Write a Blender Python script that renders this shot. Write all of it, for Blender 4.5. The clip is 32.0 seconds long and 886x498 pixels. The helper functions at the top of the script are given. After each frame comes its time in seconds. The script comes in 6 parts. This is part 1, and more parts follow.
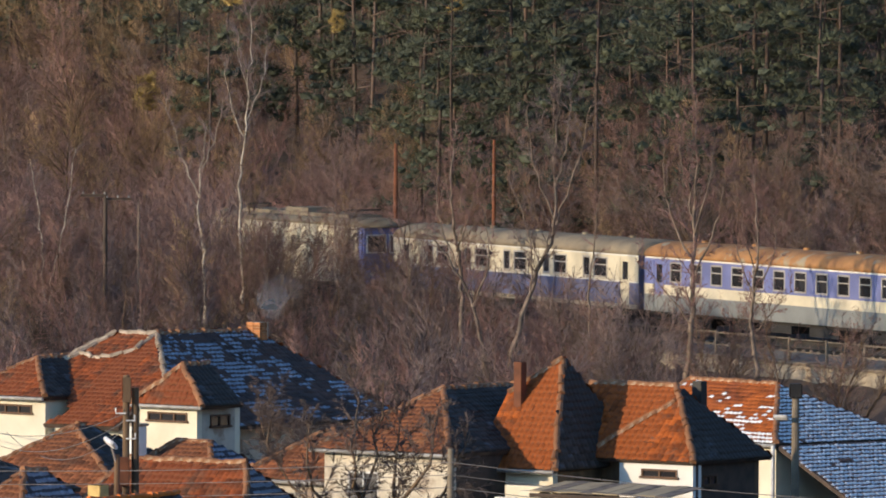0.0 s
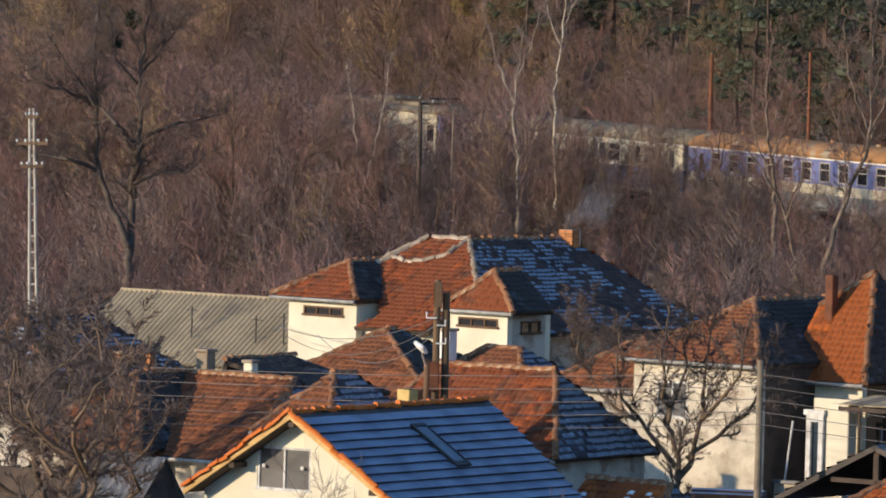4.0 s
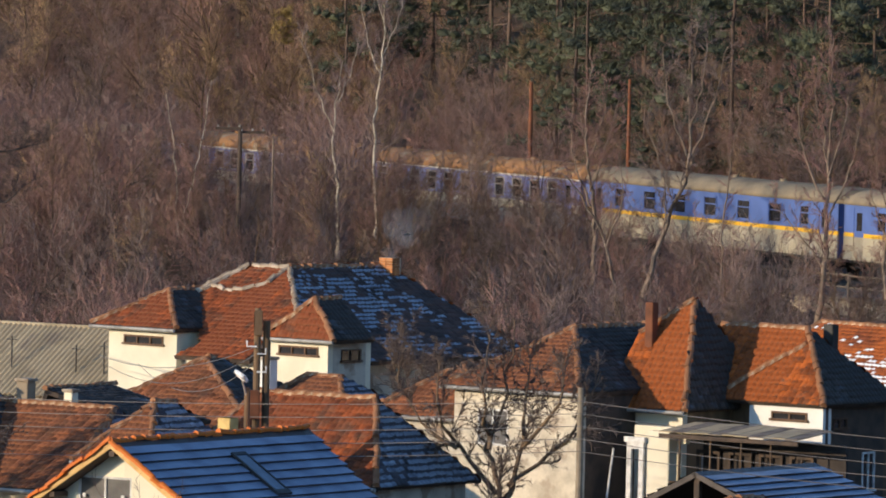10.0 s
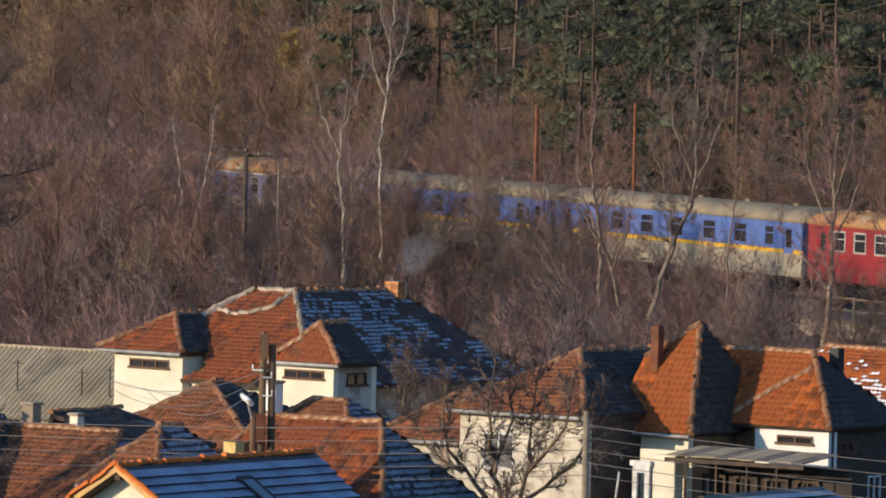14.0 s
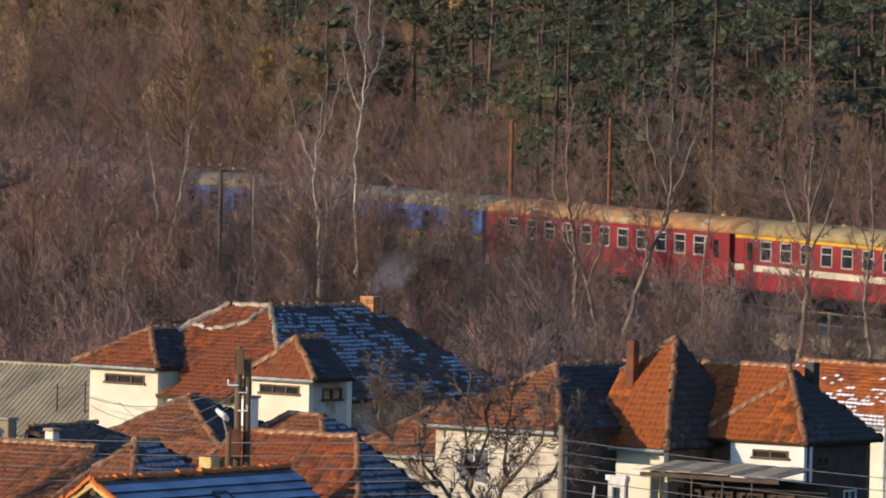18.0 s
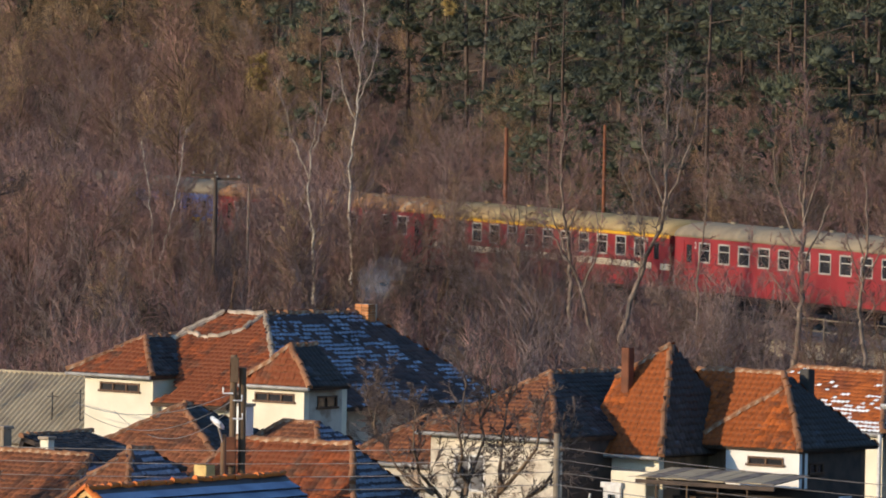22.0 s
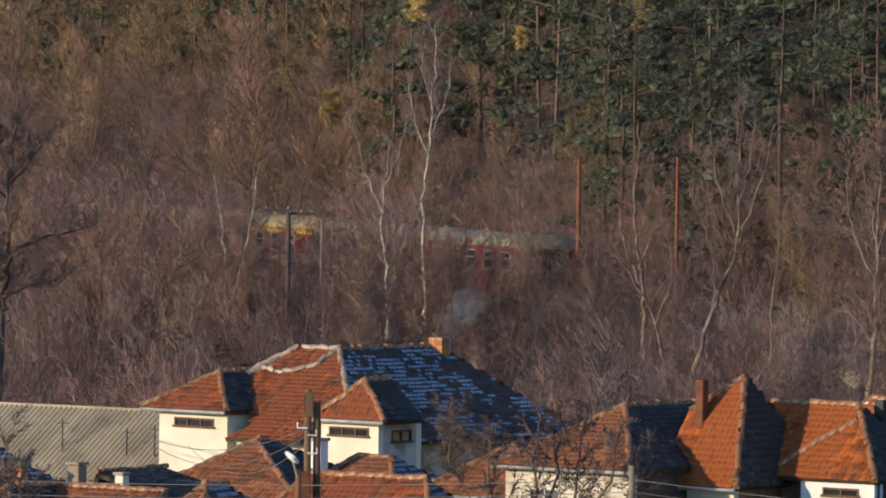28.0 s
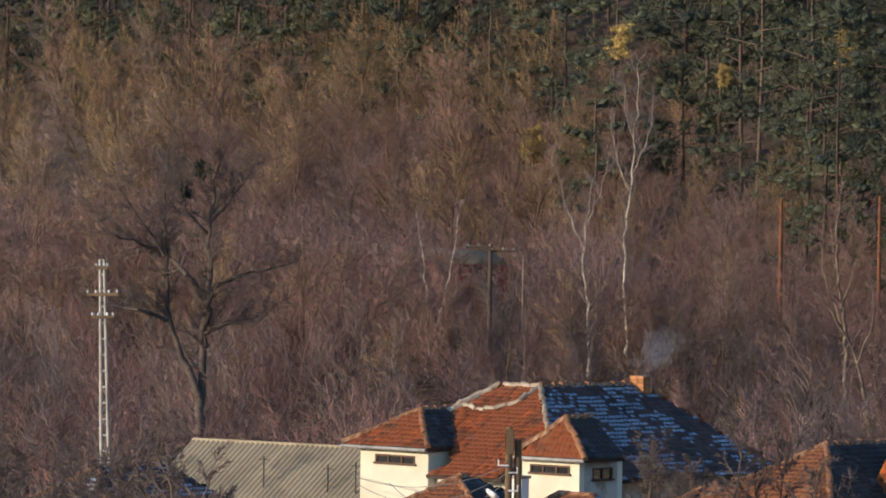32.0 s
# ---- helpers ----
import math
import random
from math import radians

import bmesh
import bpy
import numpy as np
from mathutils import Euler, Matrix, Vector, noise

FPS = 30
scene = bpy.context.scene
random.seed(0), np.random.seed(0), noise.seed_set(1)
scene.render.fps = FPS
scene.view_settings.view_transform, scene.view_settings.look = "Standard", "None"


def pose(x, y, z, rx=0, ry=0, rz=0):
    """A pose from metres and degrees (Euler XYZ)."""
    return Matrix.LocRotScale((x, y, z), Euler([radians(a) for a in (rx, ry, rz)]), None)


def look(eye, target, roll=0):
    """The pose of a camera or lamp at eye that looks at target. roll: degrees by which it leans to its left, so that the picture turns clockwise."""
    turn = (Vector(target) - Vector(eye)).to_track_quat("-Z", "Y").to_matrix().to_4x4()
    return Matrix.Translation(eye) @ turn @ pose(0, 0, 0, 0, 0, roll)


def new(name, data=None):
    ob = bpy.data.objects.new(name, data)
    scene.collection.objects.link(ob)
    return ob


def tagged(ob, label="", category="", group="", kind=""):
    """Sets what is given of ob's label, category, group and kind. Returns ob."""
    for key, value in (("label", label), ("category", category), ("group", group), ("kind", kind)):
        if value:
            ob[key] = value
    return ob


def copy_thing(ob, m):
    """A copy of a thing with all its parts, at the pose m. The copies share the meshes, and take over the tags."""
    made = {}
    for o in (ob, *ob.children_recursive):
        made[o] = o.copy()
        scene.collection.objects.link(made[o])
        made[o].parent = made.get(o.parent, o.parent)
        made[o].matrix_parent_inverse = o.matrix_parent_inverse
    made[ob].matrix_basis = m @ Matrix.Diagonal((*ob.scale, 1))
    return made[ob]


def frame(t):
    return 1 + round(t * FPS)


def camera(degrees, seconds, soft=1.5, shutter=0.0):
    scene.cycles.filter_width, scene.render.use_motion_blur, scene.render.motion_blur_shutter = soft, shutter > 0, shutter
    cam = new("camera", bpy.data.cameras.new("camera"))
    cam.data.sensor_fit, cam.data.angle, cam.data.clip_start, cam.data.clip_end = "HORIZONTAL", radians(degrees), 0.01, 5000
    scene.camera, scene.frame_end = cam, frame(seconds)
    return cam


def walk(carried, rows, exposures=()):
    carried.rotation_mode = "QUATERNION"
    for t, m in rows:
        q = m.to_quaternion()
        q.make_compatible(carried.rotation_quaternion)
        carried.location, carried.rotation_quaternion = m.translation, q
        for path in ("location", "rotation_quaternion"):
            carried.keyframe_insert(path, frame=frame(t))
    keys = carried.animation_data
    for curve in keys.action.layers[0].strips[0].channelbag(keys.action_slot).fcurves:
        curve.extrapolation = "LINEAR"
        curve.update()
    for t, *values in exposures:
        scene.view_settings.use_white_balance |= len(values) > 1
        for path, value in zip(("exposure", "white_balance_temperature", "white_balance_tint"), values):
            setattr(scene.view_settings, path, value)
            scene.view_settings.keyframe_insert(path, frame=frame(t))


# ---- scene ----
EYE = (0.0, 0.0, 17.0)


def aim(x, z, roll):
    return look(EYE, (x, 300.0, z), roll)


cam = camera(7.0, 32.0, soft=1.85)
walk(cam, [
    (0.0, aim(7.919, 8.711, 0.32)),
    (0.5, aim(6.539, 7.802, 0.40)),
    (1.0, aim(5.577, 7.464, 0.43)),
    (1.5, aim(4.388, 7.303, 0.63)),
    (2.0, aim(3.828, 7.278, 0.96)),
    (2.5, aim(2.053, 5.898, 1.29)),
    (4.5, aim(-5.860, 3.865, 1.36)),
    (5.0, aim(-2.807, 1.831, 1.41)),
    (5.5, aim(-1.063, -0.003, 1.44)),
    (6.0, aim(0.681, 3.936, 1.49)),
    (6.5, aim(1.773, 5.221, 1.56)),
    (7.0, aim(2.166, 5.622, 1.47)),
    (7.5, aim(2.499, 5.738, 1.46)),
    (8.0, aim(2.769, 5.930, 1.41)),
    (8.5, aim(3.033, 6.130, 1.46)),
    (9.0, aim(2.573, 5.805, 1.38)),
    (9.5, aim(2.504, 5.752, 1.36)),
    (10.0, aim(2.433, 6.053, 1.28)),
    (10.5, aim(2.160, 6.457, 1.28)),
    (11.0, aim(2.046, 6.782, 1.30)),
    (11.5, aim(2.016, 6.958, 1.28)),
    (12.0, aim(1.933, 6.950, 1.25)),
    (12.5, aim(1.922, 6.977, 1.22)),
    (13.0, aim(1.944, 6.959, 1.27)),
    (13.5, aim(2.057, 7.016, 1.26)),
    (14.0, aim(2.174, 7.030, 1.28)),
    (14.5, aim(2.215, 7.154, 1.23)),
    (15.0, aim(2.539, 7.375, 1.23)),
    (15.5, aim(2.804, 7.463, 1.18)),
    (17.5, aim(3.115, 7.535, 1.17)),
    (18.0, aim(3.186, 7.666, 1.22)),
    (18.5, aim(3.303, 7.522, 1.11)),
    (19.0, aim(3.246, 7.435, 1.16)),
    (19.5, aim(3.258, 7.654, 1.14)),
    (20.0, aim(3.327, 7.740, 1.13)),
    (20.5, aim(3.186, 7.761, 1.15)),
    (21.0, aim(3.243, 7.789, 1.11)),
    (21.5, aim(3.386, 7.818, 1.09)),
    (22.0, aim(3.399, 7.983, 1.09)),
    (22.5, aim(3.482, 8.116, 1.12)),
    (23.0, aim(3.578, 8.326, 1.05)),
    (23.5, aim(3.673, 8.510, 0.98)),
    (24.0, aim(3.835, 8.574, 0.99)),
    (24.5, aim(3.951, 8.736, 0.90)),
    (26.5, aim(3.442, 8.708, 0.85)),
    (27.0, aim(2.342, 8.955, 0.70)),
    (27.5, aim(1.101, 9.139, 0.63)),
    (28.0, aim(0.339, 9.325, 0.70)),
    (28.5, aim(-0.383, 9.445, 0.73)),
    (29.0, aim(-3.834, 9.416, 0.76)),
    (29.5, aim(-6.833, 9.550, 0.82)),
    (30.0, aim(-8.314, 9.833, 0.88)),
    (30.5, aim(-8.409, 10.229, 0.83)),
    (31.0, aim(-8.407, 10.481, 0.90)),
    (31.5, aim(-8.307, 10.597, 0.83)),
    (32.0, aim(-8.041, 10.768, 0.89)),
], exposures=[(0.0, 0.0), (32.0, 0.0)])

# ---- light ----
SUN_AZ, SUN_EL = 242.0, 12.5  # degrees from +y towards +x, and above the horizon
world = bpy.data.worlds.new("world")
scene.world = world
world.use_nodes = True
sky = world.node_tree.nodes.new("ShaderNodeTexSky")
sky.sky_type, sky.sun_disc = "NISHITA", False
sky.sun_elevation, sky.sun_rotation = radians(SUN_EL), radians(SUN_AZ)
sky.dust_density, sky.ozone_density = 0.25, 3.8
bg = world.node_tree.nodes["Background"]
bg.inputs["Strength"].default_value = 0.245
world.node_tree.links.new(sky.outputs["Color"], bg.inputs["Color"])
to_sun = Vector((math.sin(radians(SUN_AZ)) * math.cos(radians(SUN_EL)), math.cos(radians(SUN_AZ)) * math.cos(radians(SUN_EL)), math.sin(radians(SUN_EL))))
sun = new("sun", bpy.data.lights.new("sun", "SUN"))
sun.data.energy, sun.data.angle, sun.data.color = 4.2, radians(0.5), (1.0, 0.79, 0.55)
sun.matrix_world = look(Vector(to_sun) * 500, (0, 0, 0))

# ---- materials ----
def material(name, base, dark=None, rough=0.8, metal=0.0, scale=3.0, fine=40.0, bump=0.3, vary=0.25, wear=None, wear_at=0.6, wear_scale=1.2, island=False, spec=0.3, stretch=(1, 1, 1), wear_stretch=(1, 1, 1), wear_soft=0.05):
    """A surface with stains at one scale, grain at another, a difference from piece to piece, and patches of wear."""
    m = bpy.data.materials.new(name)
    m.use_nodes = True
    nt = m.node_tree
    n, l = nt.nodes, nt.links
    p = n["Principled BSDF"]
    p.inputs["Roughness"].default_value, p.inputs["Metallic"].default_value = rough, metal
    p.inputs["Specular IOR Level"].default_value = spec
    co = n.new("ShaderNodeTexCoord")
    mp = n.new("ShaderNodeMapping")
    mp.inputs["Scale"].default_value = stretch
    l.new(co.outputs["Object"], mp.inputs["Vector"])
    big, small = n.new("ShaderNodeTexNoise"), n.new("ShaderNodeTexNoise")
    for tex, s, d in ((big, scale, 4), (small, fine, 3)):
        tex.inputs["Scale"].default_value, tex.inputs["Detail"].default_value = s, d
        l.new(mp.outputs["Vector"], tex.inputs["Vector"])
    if dark is None:
        dark = tuple(c * 0.6 for c in base)
    mix = n.new("ShaderNodeMix")
    mix.data_type = "RGBA"
    mix.inputs["A"].default_value, mix.inputs["B"].default_value = (*dark, 1), (*base, 1)
    ramp = n.new("ShaderNodeMapRange")
    ramp.inputs["From Min"].default_value, ramp.inputs["From Max"].default_value = 0.34, 0.6
    l.new(big.outputs["Fac"], ramp.inputs["Value"])
    l.new(ramp.outputs["Result"], mix.inputs["Factor"])
    out = mix.outputs["Result"]
    if wear:
        tex = n.new("ShaderNodeTexNoise")
        tex.inputs["Scale"].default_value, tex.inputs["Detail"].default_value = wear_scale, 6
        mw = n.new("ShaderNodeMapping")
        mw.inputs["Scale"].default_value = wear_stretch
        l.new(co.outputs["Object"], mw.inputs["Vector"])
        l.new(mw.outputs["Vector"], tex.inputs["Vector"])
        r2 = n.new("ShaderNodeMapRange")
        r2.inputs["From Min"].default_value, r2.inputs["From Max"].default_value = wear_at - wear_soft, wear_at + wear_soft
        l.new(tex.outputs["Fac"], r2.inputs["Value"])
        m2 = n.new("ShaderNodeMix")
        m2.data_type = "RGBA"
        m2.inputs["B"].default_value = (*wear, 1)
        l.new(r2.outputs["Result"], m2.inputs["Factor"])
        l.new(out, m2.inputs["A"])
        out = m2.outputs["Result"]
    hsv = n.new("ShaderNodeHueSaturation")
    l.new(out, hsv.inputs["Color"])
    if island:
        src = n.new("ShaderNodeNewGeometry").outputs["Random Per Island"]
    else:
        src = n.new("ShaderNodeObjectInfo").outputs["Random"]
    add = n.new("ShaderNodeMath")
    l.new(src, add.inputs[0])
    l.new(small.outputs["Fac"], add.inputs[1])
    r3 = n.new("ShaderNodeMapRange")
    r3.inputs["From Min"].default_value, r3.inputs["From Max"].default_value = 0.3, 1.7
    r3.inputs["To Min"].default_value, r3.inputs["To Max"].default_value = 1 - vary, 1 + vary
    l.new(add.outputs[0], r3.inputs["Value"])
    l.new(r3.outputs["Result"], hsv.inputs["Value"])
    l.new(hsv.outputs["Color"], p.inputs["Base Color"])
    if bump:
        b = n.new("ShaderNodeBump")
        b.inputs["Strength"].default_value, b.inputs["Distance"].default_value = bump, 0.02
        l.new(small.outputs["Fac"], b.inputs["Height"])
        l.new(b.outputs["Normal"], p.inputs["Normal"])
    return m


def glass_material(name, tint, rough=0.05):
    m = bpy.data.materials.new(name)
    m.use_nodes = True
    p = m.node_tree.nodes["Principled BSDF"]
    p.inputs["Base Color"].default_value = (*tint, 1)
    p.inputs["Roughness"].default_value, p.inputs["Transmission Weight"].default_value, p.inputs["IOR"].default_value = rough, 0.85, 1.45
    return m


def smoke_material():
    m = bpy.data.materials.new("thin_wood_smoke")
    m.use_nodes = True
    n, l = m.node_tree.nodes, m.node_tree.links
    n.remove(n["Principled BSDF"])
    clear, grey, mix = n.new("ShaderNodeBsdfTransparent"), n.new("ShaderNodeBsdfDiffuse"), n.new("ShaderNodeMixShader")
    grey.inputs["Color"].default_value = (0.66, 0.74, 0.88, 1)
    mix.inputs["Fac"].default_value = 0.019
    l.new(clear.outputs[0], mix.inputs[1])
    l.new(grey.outputs[0], mix.inputs[2])
    l.new(mix.outputs[0], n["Material Output"].inputs["Surface"])
    return m


M = {}
M["ground"] = material("ground_earth", (0.125, 0.086, 0.06), (0.078, 0.056, 0.043), scale=0.25, fine=6, bump=0.6, wear=(0.15, 0.11, 0.07), wear_at=0.64, wear_scale=0.4)
M["tile"] = material("old_clay_tile", (0.35, 0.086, 0.014), (0.21, 0.056, 0.014), scale=1.6, fine=14, vary=0.52, island=True, wear=(0.13, 0.058, 0.032), wear_at=0.62, wear_scale=6.0, wear_soft=0.12)
M["tile_red"] = material("red_clay_tile", (0.25, 0.062, 0.017), (0.15, 0.042, 0.016), scale=1.2, fine=14, vary=0.52, island=True, wear=(0.11, 0.055, 0.032), wear_at=0.6, wear_scale=2.0, wear_soft=0.14)
M["tile_brown"] = material("weathered_brown_tile", (0.225, 0.078, 0.032), (0.12, 0.052, 0.027), scale=1.2, fine=14, vary=0.52, island=True, wear_soft=0.1, wear=(0.22, 0.10, 0.045), wear_at=0.64, wear_scale=1.6)
M["tile_orange"] = material("new_orange_tile", (0.72, 0.19, 0.025), (0.55, 0.125, 0.02), scale=0.6, fine=12, rough=0.6, vary=0.25, island=True)
M["tile_frost_thin"] = material("red_tile_with_rime", (0.36, 0.094, 0.018), (0.22, 0.06, 0.02), scale=0.7, fine=14, vary=0.4, island=True)
# rimed tile; its dark base holds the shade of right-hand slopes
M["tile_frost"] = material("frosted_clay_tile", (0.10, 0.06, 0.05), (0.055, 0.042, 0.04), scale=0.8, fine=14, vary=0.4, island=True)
# right-hand slopes: their shade is put into this dark tile colour
M["tile_shade"] = material("shade_dark_tile", (0.062, 0.052, 0.046), (0.036, 0.032, 0.03), scale=0.7, fine=11, vary=0.5, island=True, wear=(0.085, 0.09, 0.10), wear_at=0.62, wear_scale=1.5, wear_stretch=(1, 1, 2.5))
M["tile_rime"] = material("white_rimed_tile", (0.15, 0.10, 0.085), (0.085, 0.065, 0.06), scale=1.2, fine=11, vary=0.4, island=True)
# rimed right slopes of red and brown roofs, shade put into the base
M["tile_frost_shade"] = material("frost_shade_tile", (0.085, 0.08, 0.09), (0.05, 0.05, 0.06), scale=1.2, fine=11, vary=0.4, island=True)
# real rime, but toned blue-grey as it looks in shade
M["rime_film"] = material("thin_blue_grey_rime", (0.31, 0.36, 0.44), (0.16, 0.19, 0.25), scale=2.2, fine=14, vary=0.35, island=True, bump=0.2)
# how thickly the rime lies on each kind of tile, and how it spreads in patches
RIME_ON = {"frosted_clay_tile": (0.46, "rime_film"), "white_rimed_tile": (0.9, "rime"), "frost_shade_tile": (0.78, "rime_film"), "red_tile_with_rime": (0.36, "rime")}
M["rime"] = material("rimed_roof_sheet", (0.86, 0.88, 0.90), (0.62, 0.65, 0.70), scale=2.5, fine=16, rough=0.6, vary=0.15, stretch=(1, 1, 1))
M["canopy"] = material("weathered_canopy_sheet", (0.20, 0.165, 0.13), (0.09, 0.075, 0.062), scale=2.5, fine=18, vary=0.45)
M["plaster_patch"] = material("stained_cream_plaster", (0.62, 0.55, 0.43), (0.44, 0.385, 0.295), scale=1.6, fine=16, vary=0.2, wear=(0.40, 0.33, 0.25), wear_at=0.6, wear_scale=2.2)
M["yellow_coat"] = material("yellow_render", (0.78, 0.56, 0.22), (0.6, 0.42, 0.16), scale=3, fine=25, vary=0.15)
M["teal"] = material("faded_teal_board", (0.10, 0.135, 0.145), (0.06, 0.08, 0.09), scale=1.5, fine=18, vary=0.2)
# frosted sheet; the blue dimness of shaded slopes is put into its colour
M["metal_frost"] = material("frosted_sheet_shade_blue", (0.26, 0.31, 0.41), (0.15, 0.18, 0.255), scale=0.9, fine=20, rough=0.55, vary=0.12, bump=0.2, spec=0.5)
M["sheet_dark"] = material("dark_brown_roof_sheet", (0.07, 0.055, 0.05), rough=0.5, scale=2, vary=0.2)
M["mortar"] = material("lime_mortar", (0.50, 0.41, 0.31), (0.28, 0.20, 0.135), scale=2.5, fine=25, vary=0.4)
M["cap"] = material("ridge_tile", (0.34, 0.165, 0.08), (0.24, 0.11, 0.055), scale=2.0, fine=20, vary=0.3, wear=(0.50, 0.38, 0.26), wear_at=0.62, wear_scale=3.0)
M["plaster"] = material("cream_plaster", (0.80, 0.74, 0.58), (0.70, 0.63, 0.48), scale=0.8, fine=30, vary=0.08, bump=0.15)
M["plaster_white"] = material("white_plaster", (0.84, 0.82, 0.76), (0.75, 0.72, 0.66), scale=0.8, fine=30, vary=0.06, bump=0.15)
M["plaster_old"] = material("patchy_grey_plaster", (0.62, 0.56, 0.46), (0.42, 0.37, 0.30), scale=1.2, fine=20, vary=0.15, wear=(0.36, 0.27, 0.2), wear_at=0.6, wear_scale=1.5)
M["brick"] = material("orange_brick", (0.50, 0.21, 0.08), (0.34, 0.13, 0.05), scale=2, fine=25, vary=0.4)
M["wood"] = material("weathered_wood", (0.22, 0.14, 0.08), (0.10, 0.065, 0.04), scale=2, fine=30, vary=0.3, stretch=(1, 1, 0.15))
# dark wood, also put on right-hand and inner walls to hold their shade
M["wood_dark"] = material("dark_wood_and_shade", (0.10, 0.07, 0.052), (0.055, 0.042, 0.035), scale=2, fine=30, vary=0.3)
M["wood_rake"] = material("varnished_larch_board", (0.66, 0.42, 0.16), (0.52, 0.30, 0.1), scale=2, fine=30, vary=0.2, rough=0.55)
M["gutter"] = material("galvanised_gutter", (0.42, 0.40, 0.37), rough=0.55, metal=0.3, scale=3, vary=0.1)
M["asbestos"] = material("corrugated_cement_sheet", (0.42, 0.34, 0.22), (0.29, 0.235, 0.15), scale=0.5, fine=14, vary=0.2, wear=(0.26, 0.21, 0.15), wear_at=0.64, wear_scale=0.7)
M["moss"] = material("mossy_cement_sheet", (0.21, 0.155, 0.075), (0.10, 0.07, 0.042), scale=0.7, fine=14, vary=0.4, wear=(0.17, 0.14, 0.10), wear_at=0.6)
M["tin"] = material("old_zinc_sheet", (0.22, 0.22, 0.225), (0.10, 0.10, 0.105), rough=0.6, metal=0.2, scale=1, fine=10, vary=0.2)
M["glass"] = glass_material("window_glass", (0.55, 0.6, 0.65))
M["pane_dark"] = material("dim_glass", (0.035, 0.035, 0.04), rough=0.12, scale=1, fine=3, bump=0.0, spec=0.6, vary=0.3)
M["pane_grey"] = material("curtained_glass", (0.20, 0.19, 0.18), rough=0.15, scale=1, fine=3, bump=0.0, spec=0.5, vary=0.2)
M["pane_sky"] = material("frosted_skylight_glass", (0.11, 0.14, 0.20), rough=0.2, scale=1, fine=3, bump=0.0, spec=0.6, vary=0.2)
M["inside"] = material("dim_interior", (0.05, 0.04, 0.035), scale=1, fine=4, bump=0)
M["frame"] = material("white_window_frame", (0.78, 0.77, 0.74), scale=3, fine=20, vary=0.06, rough=0.5)
M["frame_brown"] = material("brown_window_frame", (0.13, 0.07, 0.04), scale=3, fine=20, rough=0.6)
M["concrete"] = material("grey_concrete", (0.28, 0.225, 0.16), (0.17, 0.14, 0.105), scale=2, fine=30, vary=0.15)
M["cable"] = material("weathered_cable", (0.22, 0.20, 0.19), rough=0.5, metal=0.3, bump=0)
M["lamp"] = material("white_lamp_housing", (0.82, 0.82, 0.8), rough=0.4, bump=0)
M["rust"] = material("rusty_steel", (0.22, 0.08, 0.04), (0.12, 0.05, 0.028), scale=2, fine=25, vary=0.3)
M["stone"] = material("pale_stone_wall", (0.52, 0.44, 0.32), (0.36, 0.30, 0.22), scale=0.9, fine=9, vary=0.3, bump=0.5)
M["ballast"] = material("grey_ballast", (0.20, 0.18, 0.16), (0.12, 0.11, 0.1), scale=2, fine=9, bump=0.8, vary=0.4)
M["bark"] = material("brown_bark", (0.20, 0.135, 0.085), (0.11, 0.075, 0.05), scale=2, fine=12, vary=0.45)
M["twig"] = material("russet_twigs", (0.305, 0.174, 0.150), (0.22, 0.132, 0.118), scale=0.5, fine=3, vary=0.45, bump=0)
M["twig_grey"] = material("grey_brown_twigs", (0.29, 0.213, 0.19), (0.205, 0.153, 0.14), scale=0.5, fine=3, vary=0.4, bump=0)
M["twig_ochre"] = material("ochre_twigs", (0.50, 0.335, 0.18), (0.33, 0.225, 0.13), scale=0.5, fine=3, vary=0.4, bump=0)
M["thicket"] = material("mixed_brown_twigs", (0.315, 0.19, 0.166), (0.23, 0.165, 0.152), scale=0.12, fine=3, vary=0.45, bump=0, island=True)
M["twig_dark"] = material("dark_twigs", (0.13, 0.092, 0.07), (0.08, 0.06, 0.048), scale=0.5, fine=3, vary=0.4, bump=0)
M["twig_plum"] = material("plum_brown_twigs", (0.27, 0.165, 0.135), (0.15, 0.098, 0.084), scale=0.6, fine=3, vary=0.5, bump=0)
M["twig_oak"] = material("dull_oak_twigs", (0.20, 0.145, 0.12), (0.13, 0.098, 0.085), scale=0.5, fine=3, vary=0.4, bump=0)
M["oak_bark"] = material("dark_oak_bark", (0.115, 0.088, 0.073), (0.07, 0.054, 0.046), scale=1.5, fine=9, vary=0.3)
M["pole_rime"] = material("rimed_steel_lattice", (0.58, 0.53, 0.45), (0.36, 0.32, 0.27), scale=2, fine=20, vary=0.2)
M["birch"] = material("white_birch_bark", (0.56, 0.48, 0.38), (0.30, 0.25, 0.19), scale=1.2, fine=8, vary=0.25, wear=(0.10, 0.08, 0.06), wear_at=0.64, wear_scale=5)
M["bark_pale"] = material("pale_grey_bark", (0.27, 0.20, 0.15), (0.10, 0.078, 0.062), scale=2, fine=10, vary=0.3)
M["pine_bark"] = material("orange_pine_bark", (0.15, 0.10, 0.075), (0.075, 0.055, 0.045), scale=1, fine=8, vary=0.4)
M["needles"] = material("pine_needles", (0.088, 0.096, 0.056), (0.042, 0.052, 0.042), scale=0.5, fine=3, vary=0.35, bump=0)
# bright yellow in place of sunlit patches among the pines
M["needles_sunlit"] = material("sunlit_patch_needles", (0.46, 0.33, 0.11), (0.28, 0.2, 0.08), scale=0.6, fine=3, vary=0.4, bump=0)
M["smoke"] = smoke_material()
M["mistletoe"] = material("mistletoe_leaves", (0.06, 0.068, 0.034), scale=2, fine=5, vary=0.4, bump=0)


